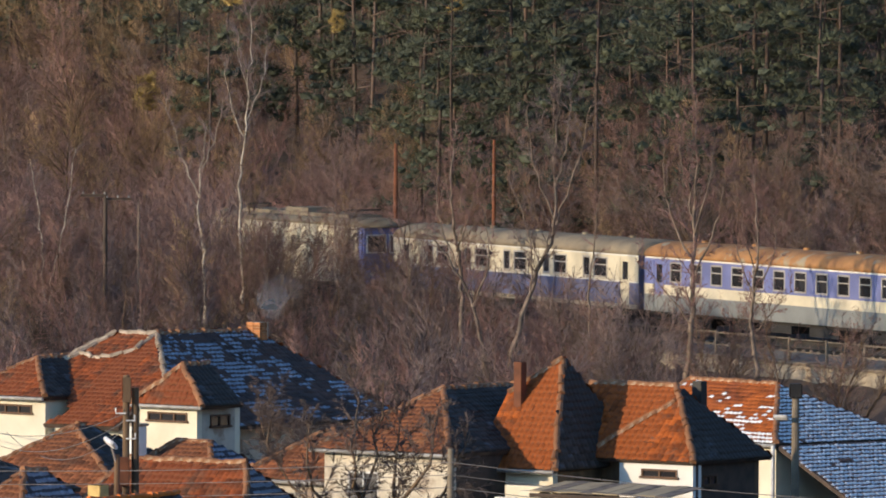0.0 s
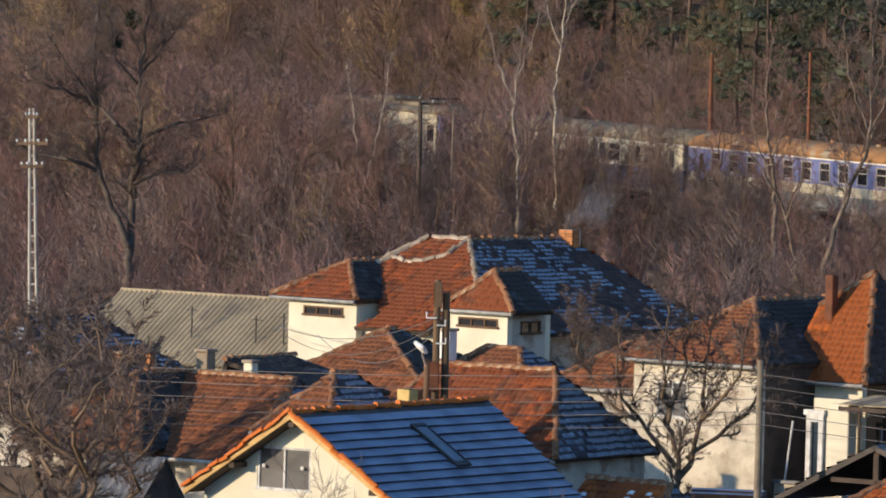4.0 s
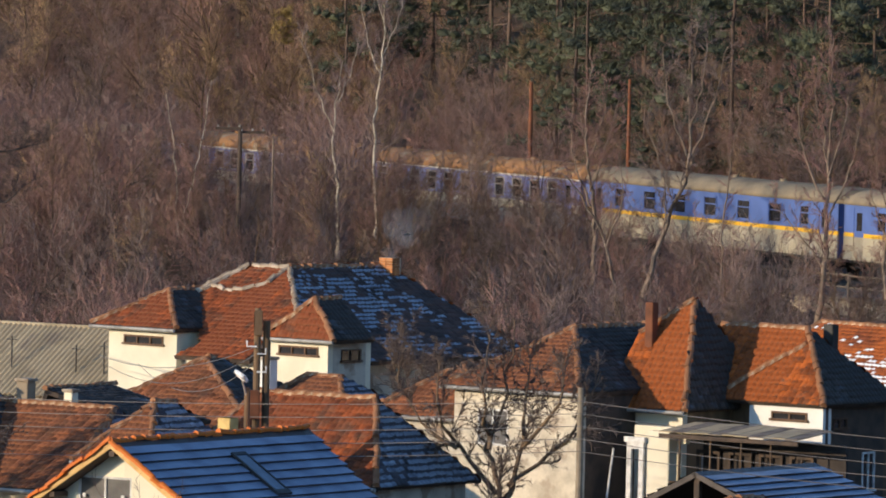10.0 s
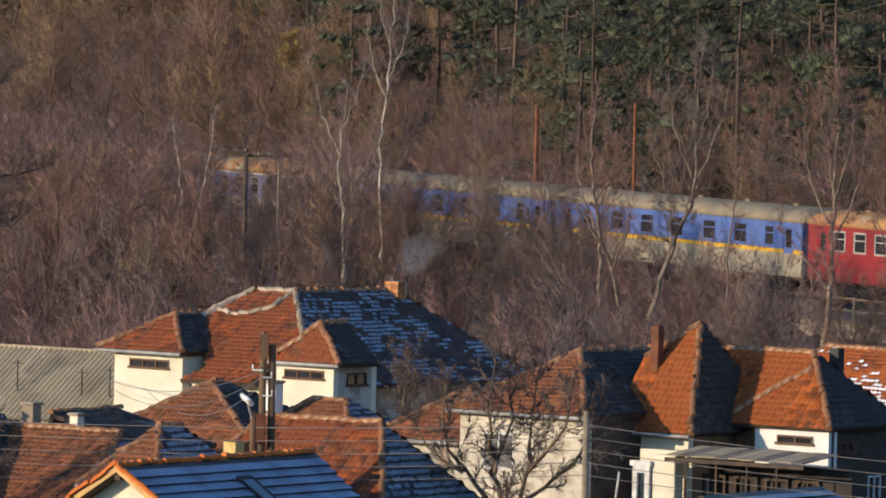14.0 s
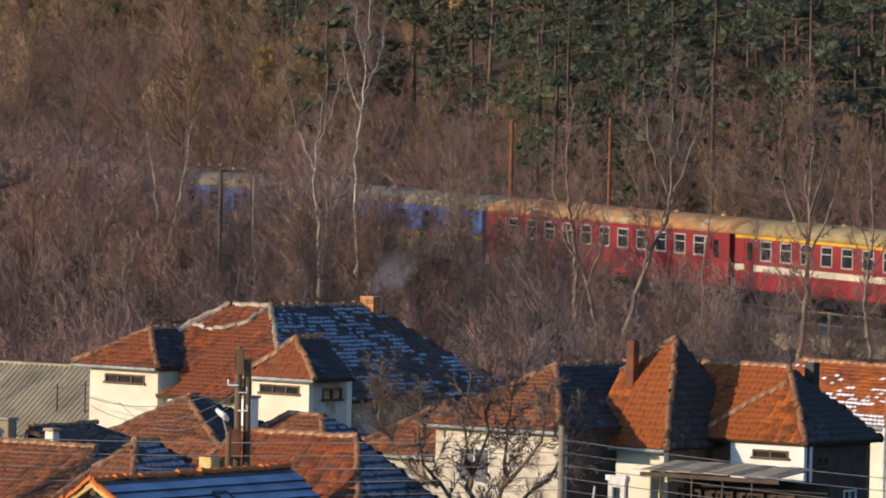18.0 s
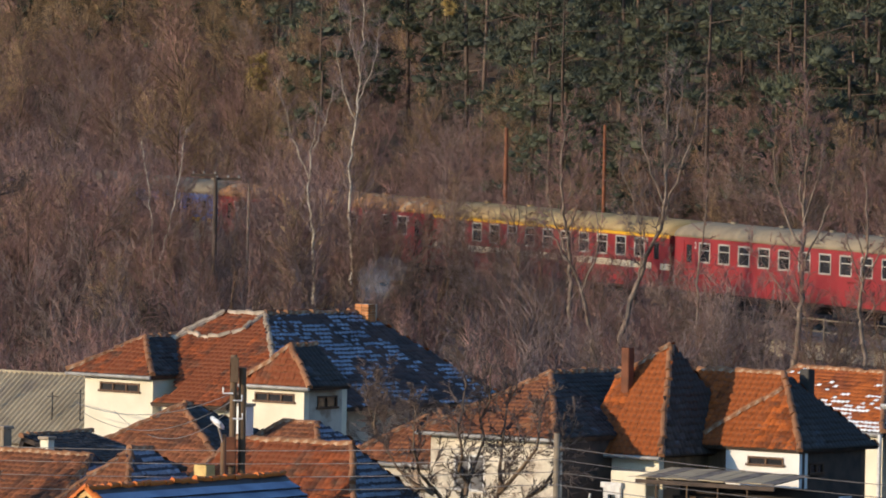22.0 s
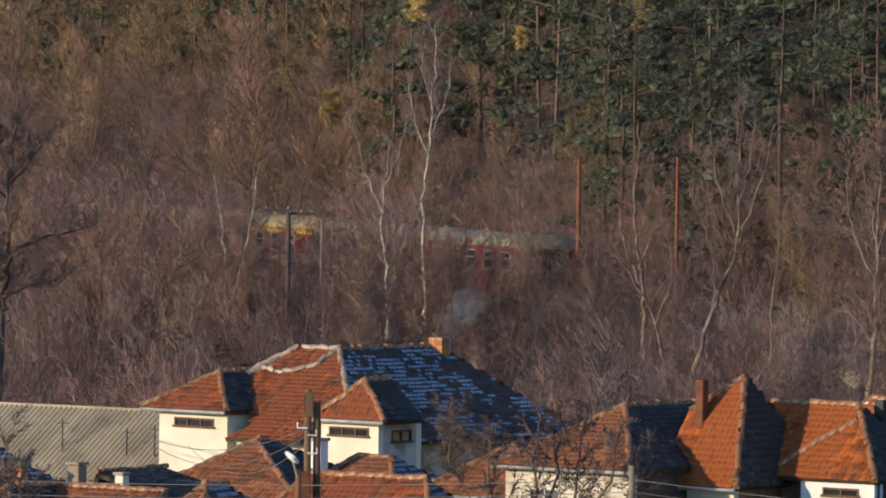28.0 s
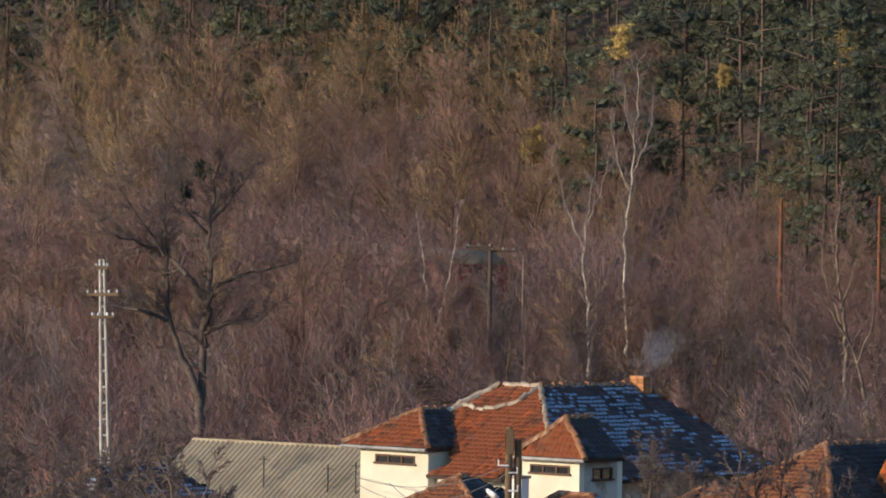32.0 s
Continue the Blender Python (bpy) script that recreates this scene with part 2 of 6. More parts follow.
def coach_paint(name, c, rough=0.4):
    return material(name, c, tuple(v * 0.75 for v in c), rough=rough, scale=0.8, fine=12, vary=0.12, bump=0.05, spec=0.4, wear=tuple(v * 0.55 + 0.05 for v in c), wear_at=0.68, wear_scale=1.6)


M["p_cream"] = coach_paint("cream_coach_paint", (0.70, 0.62, 0.45))
M["p_blue"] = coach_paint("dull_blue_coach_paint", (0.13, 0.14, 0.24))
M["p_lav"] = coach_paint("lavender_blue_coach_paint", (0.19, 0.21, 0.42))
M["p_sky"] = coach_paint("bright_blue_coach_paint", (0.10, 0.16, 0.40))
M["p_yellow"] = coach_paint("yellow_stripe_paint", (0.80, 0.45, 0.03))
M["p_sand"] = coach_paint("sand_coach_paint", (0.42, 0.37, 0.27))
M["p_grey"] = coach_paint("grey_skirt_paint", (0.25, 0.26, 0.25))
M["p_red"] = coach_paint("faded_red_coach_paint", (0.30, 0.033, 0.036))
M["p_frame"] = coach_paint("dulled_window_frame_paint", (0.45, 0.41, 0.36))
M["p_white"] = coach_paint("off_white_paint", (0.78, 0.74, 0.66))
M["roof_grey"] = material("grey_coach_roof", (0.27, 0.22, 0.15), (0.18, 0.15, 0.11), scale=0.8, fine=8, vary=0.15, rough=0.9, spec=0.15)
M["roof_rust"] = material("rust_brown_coach_roof", (0.42, 0.21, 0.08), (0.26, 0.13, 0.055), scale=0.9, fine=8, vary=0.2, rough=0.7, wear=(0.36, 0.30, 0.2), wear_at=0.62)
M["roof_ochre"] = material("ochre_coach_roof", (0.42, 0.31, 0.14), (0.3, 0.2, 0.09), scale=0.9, fine=8, vary=0.2, rough=0.7)
M["under"] = material("sooty_steel", (0.045, 0.042, 0.04), (0.03, 0.028, 0.026), scale=2, fine=12, vary=0.3, rough=0.6)


# ---- building blocks ----
def part(name, bm, mat, parent, label="", smooth=False):
    me = bpy.data.meshes.new(name)
    bmesh.ops.recalc_face_normals(bm, faces=bm.faces)
    bm.to_mesh(me)
    bm.free()
    if smooth:
        for f in me.polygons:
            f.use_smooth = True
    me.materials.append(mat)
    ob = new(name, me)
    ob.parent = parent
    if label:
        tagged(ob, label)
    return ob


def thing(name, m, label, category, group="", kind=""):
    ob = new(name)
    ob.matrix_basis = m
    return tagged(ob, label, category, group, kind)


def box(bm, x0, x1, y0, y1, z0, z1, m=None):
    vs = [bm.verts.new((x, y, z)) for z in (z0, z1) for y in (y0, y1) for x in (x0, x1)]
    for f in ((0, 1, 3, 2), (4, 5, 7, 6), (0, 1, 5, 4), (2, 3, 7, 6), (0, 2, 6, 4), (1, 3, 7, 5)):
        bm.faces.new([vs[i] for i in f])
    if m is not None:
        bmesh.ops.transform(bm, matrix=m, verts=vs)
    return vs


def boxes(*args):
    bm = bmesh.new()
    for a in args:
        box(bm, *a)
    return bm


def soft_box(x0, x1, y0, y1, z0, z1, r=0.02):
    bm = boxes((x0, x1, y0, y1, z0, z1))
    bmesh.ops.bevel(bm, geom=bm.edges[:], offset=r, segments=2, affect="EDGES")
    return bm


def tube(bm, pts, r, sides=8, cap=True):
    """A round bar along pts; r is one radius or one a point."""
    rings = []
    rs = r if isinstance(r, (list, tuple)) else [r] * len(pts)
    for i, p in enumerate(pts):
        d = (Vector(pts[min(i + 1, len(pts) - 1)]) - Vector(pts[max(i - 1, 0)])).normalized()
        u = d.orthogonal().normalized() if i == 0 else (u - d * u.dot(d)).normalized()
        w = d.cross(u)
        rings.append([bm.verts.new(Vector(p) + (u * math.cos(6.28318 * k / sides) + w * math.sin(6.28318 * k / sides)) * rs[i]) for k in range(sides)])
    for a, b in zip(rings, rings[1:]):
        for k in range(sides):
            bm.faces.new((a[k], a[(k + 1) % sides], b[(k + 1) % sides], b[k]))
    if cap:
        bm.faces.new(rings[0][::-1])
        bm.faces.new(rings[-1])
    return bm


def raw_mesh(name, verts, faces, mat):
    me = bpy.data.meshes.new(name)
    verts, faces = np.asarray(verts, dtype=np.float32), np.asarray(faces, dtype=np.int32)
    k = faces.shape[1]
    me.vertices.add(len(verts))
    me.vertices.foreach_set("co", verts.ravel())
    me.loops.add(faces.size)
    me.loops.foreach_set("vertex_index", faces.ravel())
    me.polygons.add(len(faces))
    me.polygons.foreach_set("loop_start", np.arange(0, faces.size, k, dtype=np.int32))
    me.update(calc_edges=True)
    me.validate()
    me.materials.append(mat)
    return me


def segs_mesh(name, segs, mat, sides=3):
    """One mesh of tapered bars; segs are rows of two ends and two radii."""
    s = np.asarray(segs, dtype=np.float64)
    a, b, ra, rb = s[:, 0:3], s[:, 3:6], s[:, 6:7], s[:, 7:8]
    d = b - a
    d /= np.maximum(np.linalg.norm(d, axis=1, keepdims=True), 1e-6)
    ref = np.where(np.abs(d[:, 2:3]) > 0.9, np.array([[1.0, 0, 0]]), np.array([[0, 0, 1.0]]))
    u = np.cross(d, ref)
    u /= np.linalg.norm(u, axis=1, keepdims=True)
    w = np.cross(d, u)
    ring = [(u * math.cos(6.28318 * k / sides) + w * math.sin(6.28318 * k / sides)) for k in range(sides)]
    v = np.stack([a + r * ra for r in ring] + [b + r * rb for r in ring], axis=1).reshape(-1, 3)
    base = np.arange(len(s))[:, None] * 2 * sides
    f = np.concatenate([base + np.array([[k, (k + 1) % sides, sides + (k + 1) % sides, sides + k]]) for k in range(sides)], axis=0)
    return raw_mesh(name, v, f, mat)


def panel(x0, x1, z0, z1, y0, y1, holes=()):
    """A wall between x0 and x1 with openings (x0, x1, z0, z1) cut through it."""
    bm = bmesh.new()
    xs = sorted({x0, x1, *(min(max(h[i], x0), x1) for h in holes for i in (0, 1))})
    for a, b in zip(xs, xs[1:]):
        if b - a < 1e-4:
            continue
        mid = (a + b) / 2
        zs = [z0]
        for h in sorted((h for h in holes if h[0] < mid < h[1] and h[3] > z0 and h[2] < z1), key=lambda h: h[2]):
            zs += [max(h[2], z0), min(h[3], z1)]
        zs.append(z1)
        for c, d in zip(zs[::2], zs[1::2]):
            if d - c > 1e-4:
                box(bm, a, b, y0, y1, c, d)
    bmesh.ops.remove_doubles(bm, verts=bm.verts[:], dist=1e-4)
    return bm


# ---- ground ----
TRACK_X, TRACK_Y, TRACK_Z, GRADE = 18.99, 324.5, 4.4, 0.0105
ALONG, ACROSS = (-0.4617, 0.887), (0.887, 0.4617)


def track_point(s, d=0.0, dz=0.0):
    return Vector((TRACK_X + ALONG[0] * s + ACROSS[0] * d, TRACK_Y + ALONG[1] * s + ACROSS[1] * d, TRACK_Z + GRADE * s + dz))


def track_coords(x, y):
    return (x - TRACK_X) * ALONG[0] + (y - TRACK_Y) * ALONG[1], (x - TRACK_X) * ACROSS[0] + (y - TRACK_Y) * ACROSS[1]


def step(t):
    t = min(max(t, 0.0), 1.0)
    return t * t * (3 - 2 * t)


def ground_height(x, y):
    """The hill under the viewer, the village in the valley, the railway bank and the wooded slope behind it."""
    s, d = track_coords(x, y)
    rail = TRACK_Z + GRADE * min(max(s, -200.0), 250.0)
    if d > 3:
        z = rail - 0.7 + 0.42 * min(d - 3, 190) + 0.1 * max(d - 193, 0) + 0.8 * noise.noise((x * 0.05, y * 0.05, 1.0))
    elif d > -3:
        z = rail - 0.6
    else:
        walled = step((-s - 4) / 4)
        reach = 40 - 34 * walled
        low = 1.2 * walled * step((45 + d) / 36)
        t = step((-d - 3) / reach)
        z = (rail - 0.6) * (1 - t) + low * t
    if y < 120:
        z = max(z, 15.4 * (1 - max(y, 0) / 120.0))
    return z


def make_ground():
    xs = np.concatenate([np.linspace(-2600, -75, 18), np.linspace(-68, 68, 110), np.linspace(75, 2600, 18)])
    ys = np.concatenate([np.linspace(-600, 90, 12), np.linspace(98, 480, 170), np.linspace(500, 3200, 24)])
    verts = [(x, y, ground_height(x, y) + (0.12 * noise.noise((x * 0.7, y * 0.7, 0.0)) if 90 < y < 480 else 0)) for y in ys for x in xs]
    w = len(xs)
    i = (np.arange(len(ys) - 1)[:, None] * w + np.arange(w - 1)[None, :]).ravel()
    ob = new("ground", raw_mesh("ground", verts, np.stack([i, i + 1, i + 1 + w, i + w], axis=1), M["ground"]))
    for f in ob.data.polygons:
        f.use_smooth = True
    return tagged(ob, "brown winter earth and dead grass of the valley", "ground", kind="structure")


make_ground()


# ---- roofs and walls ----
def tile_verts(w, l, arch=1.0):
    """A curved clay tile: 5 points across, raised lower lip."""
    v, xs, hs = [], (-0.5, -0.25, 0.0, 0.25, 0.5), tuple(h * arch for h in (0.0, 0.02, 0.03, 0.02, 0.0))
    for y, lift in ((-0.54 * l, 0.019), (0.06 * l, 0.015), (0.54 * l, 0.011)):
        v += [(x * w * 1.04, y, h + lift) for x, h in zip(xs, hs)]
    v += [(x * w * 1.04, -0.54 * l, h + 0.012) for x, h in zip(xs, hs)]
    f = [(i, i + 1, i + 6, i + 5) for i in range(4)] + [(i, i + 1, i + 6, i + 5) for i in range(5, 9)] + [(15 + i, 16 + i, i + 1, i) for i in range(4)]
    return np.array(v), np.array(f)


RIMED_FACES = np.array([1] * 4 + [0] * 4 + [1] * 4, dtype=np.int32)  # rime lies on the lower half of a tile


TILE_MESHES = {}


def tile_mesh(w, l, mat, arch=1.0, coat=""):
    key = (w, l, mat.name, arch, coat)
    if key not in TILE_MESHES:
        v, f = tile_verts(w, l, arch)
        me = raw_mesh("tile", v, f, mat)
        if coat:
            me.materials.append(M[coat])
            me.polygons.foreach_set("material_index", RIMED_FACES)
        TILE_MESHES[key] = me
    return TILE_MESHES[key]


def inside(p, poly):
    hit, j = False, len(poly) - 1
    for i in range(len(poly)):
        (xi, yi), (xj, yj) = poly[i], poly[j]
        if (yi > p[1]) != (yj > p[1]) and p[0] < (xj - xi) * (p[1] - yi) / (yj - yi) + xi:
            hit = not hit
        j = i
    return hit


def slope(root, pts, mat, singles=0, w=0.2, l=0.235, label="", seed=1, courses=False, thick=0.14, arch=1.0):
    """One roof slope: a boarded slab with rows of tiles. pts run from the eave's two ends to the top."""
    rng = random.Random(seed)
    p = [Vector(q) for q in pts]
    u = (p[1] - p[0]).normalized()
    nrm = u.cross(p[-1] - p[0]).normalized()
    v = nrm.cross(u)
    if nrm.z < 0:
        nrm = -nrm
    bm = bmesh.new()
    lo, hi = [bm.verts.new(q - nrm * thick) for q in p], [bm.verts.new(q) for q in p]
    bm.faces.new(lo)
    bm.faces.new(hi)
    for i in range(len(p)):
        k = (i + 1) % len(p)
        bm.faces.new((lo[i], lo[k], hi[k], hi[i]))
    slab = part("roof_slope", bm, M["wood_dark"] if not courses else M["sheet_dark"], root, label)
    flat = [((q - p[0]).dot(u), (q - p[0]).dot(v)) for q in p]
    x_lo, x_hi, v_hi = min(q[0] for q in flat), max(q[0] for q in flat), max(q[1] for q in flat)
    if courses:
        rows = int(v_hi / courses)
        for r in range(rows):
            y = (r + 0.5) * courses
            xs = [x for x in np.arange(x_lo, x_hi, 0.05) if inside((x, y), flat)]
            if not xs:
                continue
            bm = bmesh.new()
            n = max(2, int((xs[-1] - xs[0]) / 0.45))
            ring = []
            for i in range(n + 1):
                x = xs[0] + (xs[-1] - xs[0]) * i / n
                a, b = p[0] + u * x + v * (y - courses * 0.5), p[0] + u * x + v * (y + courses * 0.5)
                sag = rng.uniform(-0.006, 0.006)
                ring.append([bm.verts.new(q) for q in (a + nrm * 0.004, a + nrm * (0.075 + sag) - v * 0.01, b + nrm * (0.012 + sag))])
            for a, b in zip(ring, ring[1:]):
                bm.faces.new((a[0], b[0], b[1], a[1])).material_index = 1
                bm.faces.new((a[1], b[1], b[2], a[2]))
            part("roof_course", bm, mat, slab).data.materials.append(mat if mat.name.startswith("rimed") else M["sheet_dark"])
        return slab
    rot = Matrix((u, v, nrm)).transposed()
    spots = []
    for c in range(int((x_hi - x_lo) / w)):
        for r in range(int(v_hi / l) + 1):
            q = (x_lo + (c + 0.5) * w, (r + 0.5) * l)
            if inside(q, flat):
                spots.append(q)
    base, faces = tile_verts(w, l, arch)
    R = np.array(rot)
    vs, fs, rimes = [], [], []
    share, coat = RIME_ON.get(mat.name, (0.0, ""))
    first = len(spots) // 3
    for k, (a, b) in enumerate(spots):
        at = p[0] + u * (a + rng.uniform(-0.012, 0.012)) + v * (b + rng.uniform(-0.02, 0.02)) + nrm * rng.uniform(0, 0.018)
        spin = Matrix.Rotation(rng.gauss(0, 0.045), 3, "Z") @ Matrix.Rotation(rng.gauss(0, 0.035), 3, "X")
        patch = 0.7 * noise.noise((a * 0.7, b * 1.6, seed * 3.7)) + 0.45 * noise.noise((a * 1.6, b * 5.0, seed * 1.3)) + rng.uniform(-0.25, 0.25)
        rimed = share > 0 and patch < (share - 0.5) * 1.5 + (0.35 - 0.5 * b / v_hi if share < 0.4 else 0.0)
        if first <= k < first + singles:
            ob = new("tile", tile_mesh(w, l, mat, arch, coat if rimed else ""))
            ob.parent = slab
            ob.matrix_basis = Matrix.Translation(at) @ (rot @ spin).to_4x4()
        else:
            vs.append(base @ np.array(rot @ spin).T + np.array(at))
            fs.append(faces + 20 * (len(vs) - 1))
            rimes.append(RIMED_FACES if rimed else RIMED_FACES * 0)
    if vs:
        me = raw_mesh("tiles", np.concatenate(vs), np.concatenate(fs), mat)
        if share:
            me.materials.append(M[coat])
            me.polygons.foreach_set("material_index", np.concatenate(rimes))
        ob = new("tiles", me)
        ob.parent = slab
        tagged(ob, kind="stuff")
    return slab


CAP_MESHES = {}


def caps(root, a, b, mat="cap", size=0.1, gap=0.33, seed=3, droop=0.0):
    """Ridge tiles bedded in mortar, end to end from a to b."""
    a, b = Vector(a), Vector(b)
    d = (b - a).normalized()
    key = (mat, size)
    if key not in CAP_MESHES:
        bm = bmesh.new()
        rows = []
        for x, r in ((-0.5, 1.12), (0.5, 0.9)):
            rows.append([bm.verts.new((x * 0.40, math.cos(t) * size * r, math.sin(t) * size * r - 0.02)) for t in (-0.4, 0.5, 1.3, 1.85, 2.64, 3.54)])
        for i in range(5):
            bm.faces.new((rows[0][i], rows[0][i + 1], rows[1][i + 1], rows[1][i]))
        bm.faces.new(rows[0])
        bm.faces.new(rows[1][::-1])
        me = bpy.data.meshes.new("ridge_tile")
        bm.to_mesh(me)
        bm.free()
        me.materials.append(M[mat])
        CAP_MESHES[key] = me
    rng = random.Random(seed)
    q = d.to_track_quat("X", "Z")
    n = max(1, int((b - a).length / gap))
    for i in range(n):
        f = (i + 0.5) / n
        ob = new("ridge_tile", CAP_MESHES[key])
        ob.parent = root
        ob.matrix_basis = Matrix.Translation(a + (b - a) * f + Vector((rng.uniform(-0.02, 0.02), rng.uniform(-0.02, 0.02), rng.uniform(-0.015, 0.055) - droop * 4 * f * (1 - f)))) @ (q.to_matrix() @ Matrix.Rotation(rng.gauss(0, 0.1), 3, "Z") @ Matrix.Rotation(rng.gauss(0, 0.08), 3, "Y")).to_4x4()


def hip_roof(root, x0, x1, y0, y1, ze, rise, axis="y", i0=0.0, i1=0.0, mid=None, mat="tile", right="tile_shade", singles=60, cap="cap", seed=1, gutter=True, droop=0.0):
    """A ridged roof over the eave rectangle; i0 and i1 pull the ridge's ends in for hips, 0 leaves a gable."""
    # the right slope's default tile is darker, with the slope's shade in its colour
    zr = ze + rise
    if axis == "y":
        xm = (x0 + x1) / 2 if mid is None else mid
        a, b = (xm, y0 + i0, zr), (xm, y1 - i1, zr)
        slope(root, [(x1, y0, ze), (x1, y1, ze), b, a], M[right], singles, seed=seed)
        slope(root, [(x0, y1, ze), (x0, y0, ze), a, b], M[mat], 0, seed=seed + 1)
        if i0:
            slope(root, [(x0, y0, ze), (x1, y0, ze), a], M[mat], singles, seed=seed + 2)
            caps(root, (x1, y0, ze + 0.05), a, cap, seed=seed)
            caps(root, (x0, y0, ze + 0.05), a, cap, seed=seed + 1, droop=droop)
        if i1:
            slope(root, [(x1, y1, ze), (x0, y1, ze), b], M[mat], 0, seed=seed + 3)
    else:
        ym = (y0 + y1) / 2 if mid is None else mid
        a, b = (x0 + i0, ym, zr), (x1 - i1, ym, zr)
        slope(root, [(x0, y0, ze), (x1, y0, ze), b, a], M[mat], singles, seed=seed)
        slope(root, [(x1, y1, ze), (x0, y1, ze), a, b], M[mat], 0, seed=seed + 1)
        if i1:
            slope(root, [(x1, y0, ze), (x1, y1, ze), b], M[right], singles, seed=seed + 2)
            caps(root, (x1, y0, ze + 0.05), b, cap, seed=seed)
        if i0:
            slope(root, [(x0, y1, ze), (x0, y0, ze), a], M[mat], 0, seed=seed + 3)
            caps(root, (x0, y0, ze + 0.05), a, cap, seed=seed + 1, droop=droop)
    caps(root, a, b, cap, seed=seed + 2)
    if gutter:
        bm = bmesh.new()
        tube(bm, [(x0, y0 - 0.06, ze - 0.06), (x1, y0 - 0.06, ze - 0.06)], 0.06, 8)
        part("gutter", bm, M["gutter"], root, "pale galvanised gutter")
    return a, b


def window(root, cx, y, cz, w, h, panes=2, mat="frame", depth=0.08, glass="pane_dark", face="front"):
    """A framed window set into the wall whose outer face is at y (front) or at x = y (right)."""
    spin = Matrix.Translation((cx, y, cz)) if face == "front" else Matrix.Translation((y, cx, cz)) @ Matrix.Rotation(radians(90), 4, "Z")
    t = 0.06
    bm = boxes((-w / 2, -w / 2 + t, -0.03, depth, -h / 2, h / 2), (w / 2 - t, w / 2, -0.03, depth, -h / 2, h / 2), (-w / 2, w / 2, -0.032, depth, h / 2 - t, h / 2), (-w / 2 - 0.05, w / 2 + 0.05, -0.07, depth, -h / 2 - 0.01, -h / 2 + t))
    for i in range(1, panes):
        x = -w / 2 + w * i / panes
        box(bm, x - t / 2, x + t / 2, -0.028, depth, -h / 2, h / 2)
    ob = part("window", bm, M[mat], root)
    ob.matrix_basis = spin
    for i in range(panes):
        a, b = -w / 2 + w * i / panes + t * 0.6, -w / 2 + w * (i + 1) / panes - t * 0.6
        part("pane", boxes((a, b, 0.02, 0.035, -h / 2 + t, h / 2 - t)), M[glass], ob)
    return ob


def walls(root, x0, x1, y0, y1, z0, z1, mat, front=(), right=(), t=0.25, right_mat=None):
    """Four walls with openings (centre, height, width, height of opening) in the front and the right one."""
    hf = [(c - w / 2, c + w / 2, z - h / 2, z + h / 2) for c, z, w, h in front]
    hr = [(c - w / 2, c + w / 2, z - h / 2, z + h / 2) for c, z, w, h in right]
    part("wall", panel(x0, x1, z0, z1, y0, y0 + t, hf), M[mat], root)
    part("wall", panel(x0, x1, z0, z1, y1 - t, y1), M[mat], root)
    bm = panel(y0 + t + 0.002, y1 - t - 0.002, z0, z1, -x1, -x1 + t, hr)
    bmesh.ops.rotate(bm, verts=bm.verts[:], matrix=Matrix.Rotation(radians(90), 3, "Z"))
    # right_mat is a darker wall that carries the right side's shade
    part("wall", bm, M[right_mat or mat], root)
    part("wall", boxes((x0, x0 + t, y0 + t + 0.002, y1 - t - 0.002, z0, z1)), M[mat], root)
    part("floor", boxes((x0 + t, x1 - t, y0 + t, y1 - t, z0, z0 + 0.1)), M["inside"], root)


BRICK = {}


def chimney(root, x, y, z0, z1, w=0.55, d=0.45, mat="brick", cap=True, bricks=True):
    """A brick stack: a core with courses of separate bricks, and a capping slab."""
    core = part("chimney", boxes((x - w / 2 + 0.03, x + w / 2 - 0.03, y - d / 2 + 0.03, y + d / 2 - 0.03, z0, z1)), M["mortar"], root)
    key = (round(w, 2), round(d, 2), mat)
    if bricks:
        if key not in BRICK:
            BRICK[key] = []
            for bw, bd in ((w / 2 - 0.012, 0.11), (0.11, d - 0.24)):
                bm = soft_box(-bw / 2, bw / 2, -bd / 2, bd / 2, -0.038, 0.038, 0.006)
                me = bpy.data.meshes.new("brick")
                bm.to_mesh(me)
                bm.free()
                me.materials.append(M[mat])
                BRICK[key].append(me)
        n = int((z1 - z0) / 0.085)
        for i in range(n):
            z = z1 - (i + 0.5) * 0.085
            shift = 0.03 if i % 2 else -0.03
            for me, px, py in ((0, -w / 4 + shift * 0.2, -d / 2 + 0.055), (0, w / 4 + shift * 0.2, -d / 2 + 0.055), (1, w / 2 - 0.055, shift * 0.2), (1, -w / 2 + 0.055, shift * 0.2), (0, 0.0, d / 2 - 0.055)):
                ob = new("brick", BRICK[key][me])
                ob.parent = core
                ob.matrix_basis = Matrix.Translation((x + px, y + py, z))
    else:
        part("render_coat", soft_box(x - w / 2, x + w / 2, y - d / 2, y + d / 2, z0, z1, 0.015), M[mat], core)
    if cap:
        part("chimney_cap", soft_box(x - w / 2 - 0.05, x + w / 2 + 0.05, y - d / 2 - 0.05, y + d / 2 + 0.05, z1 + 0.002, z1 + 0.09, 0.015), M["mortar"], core)
    return core


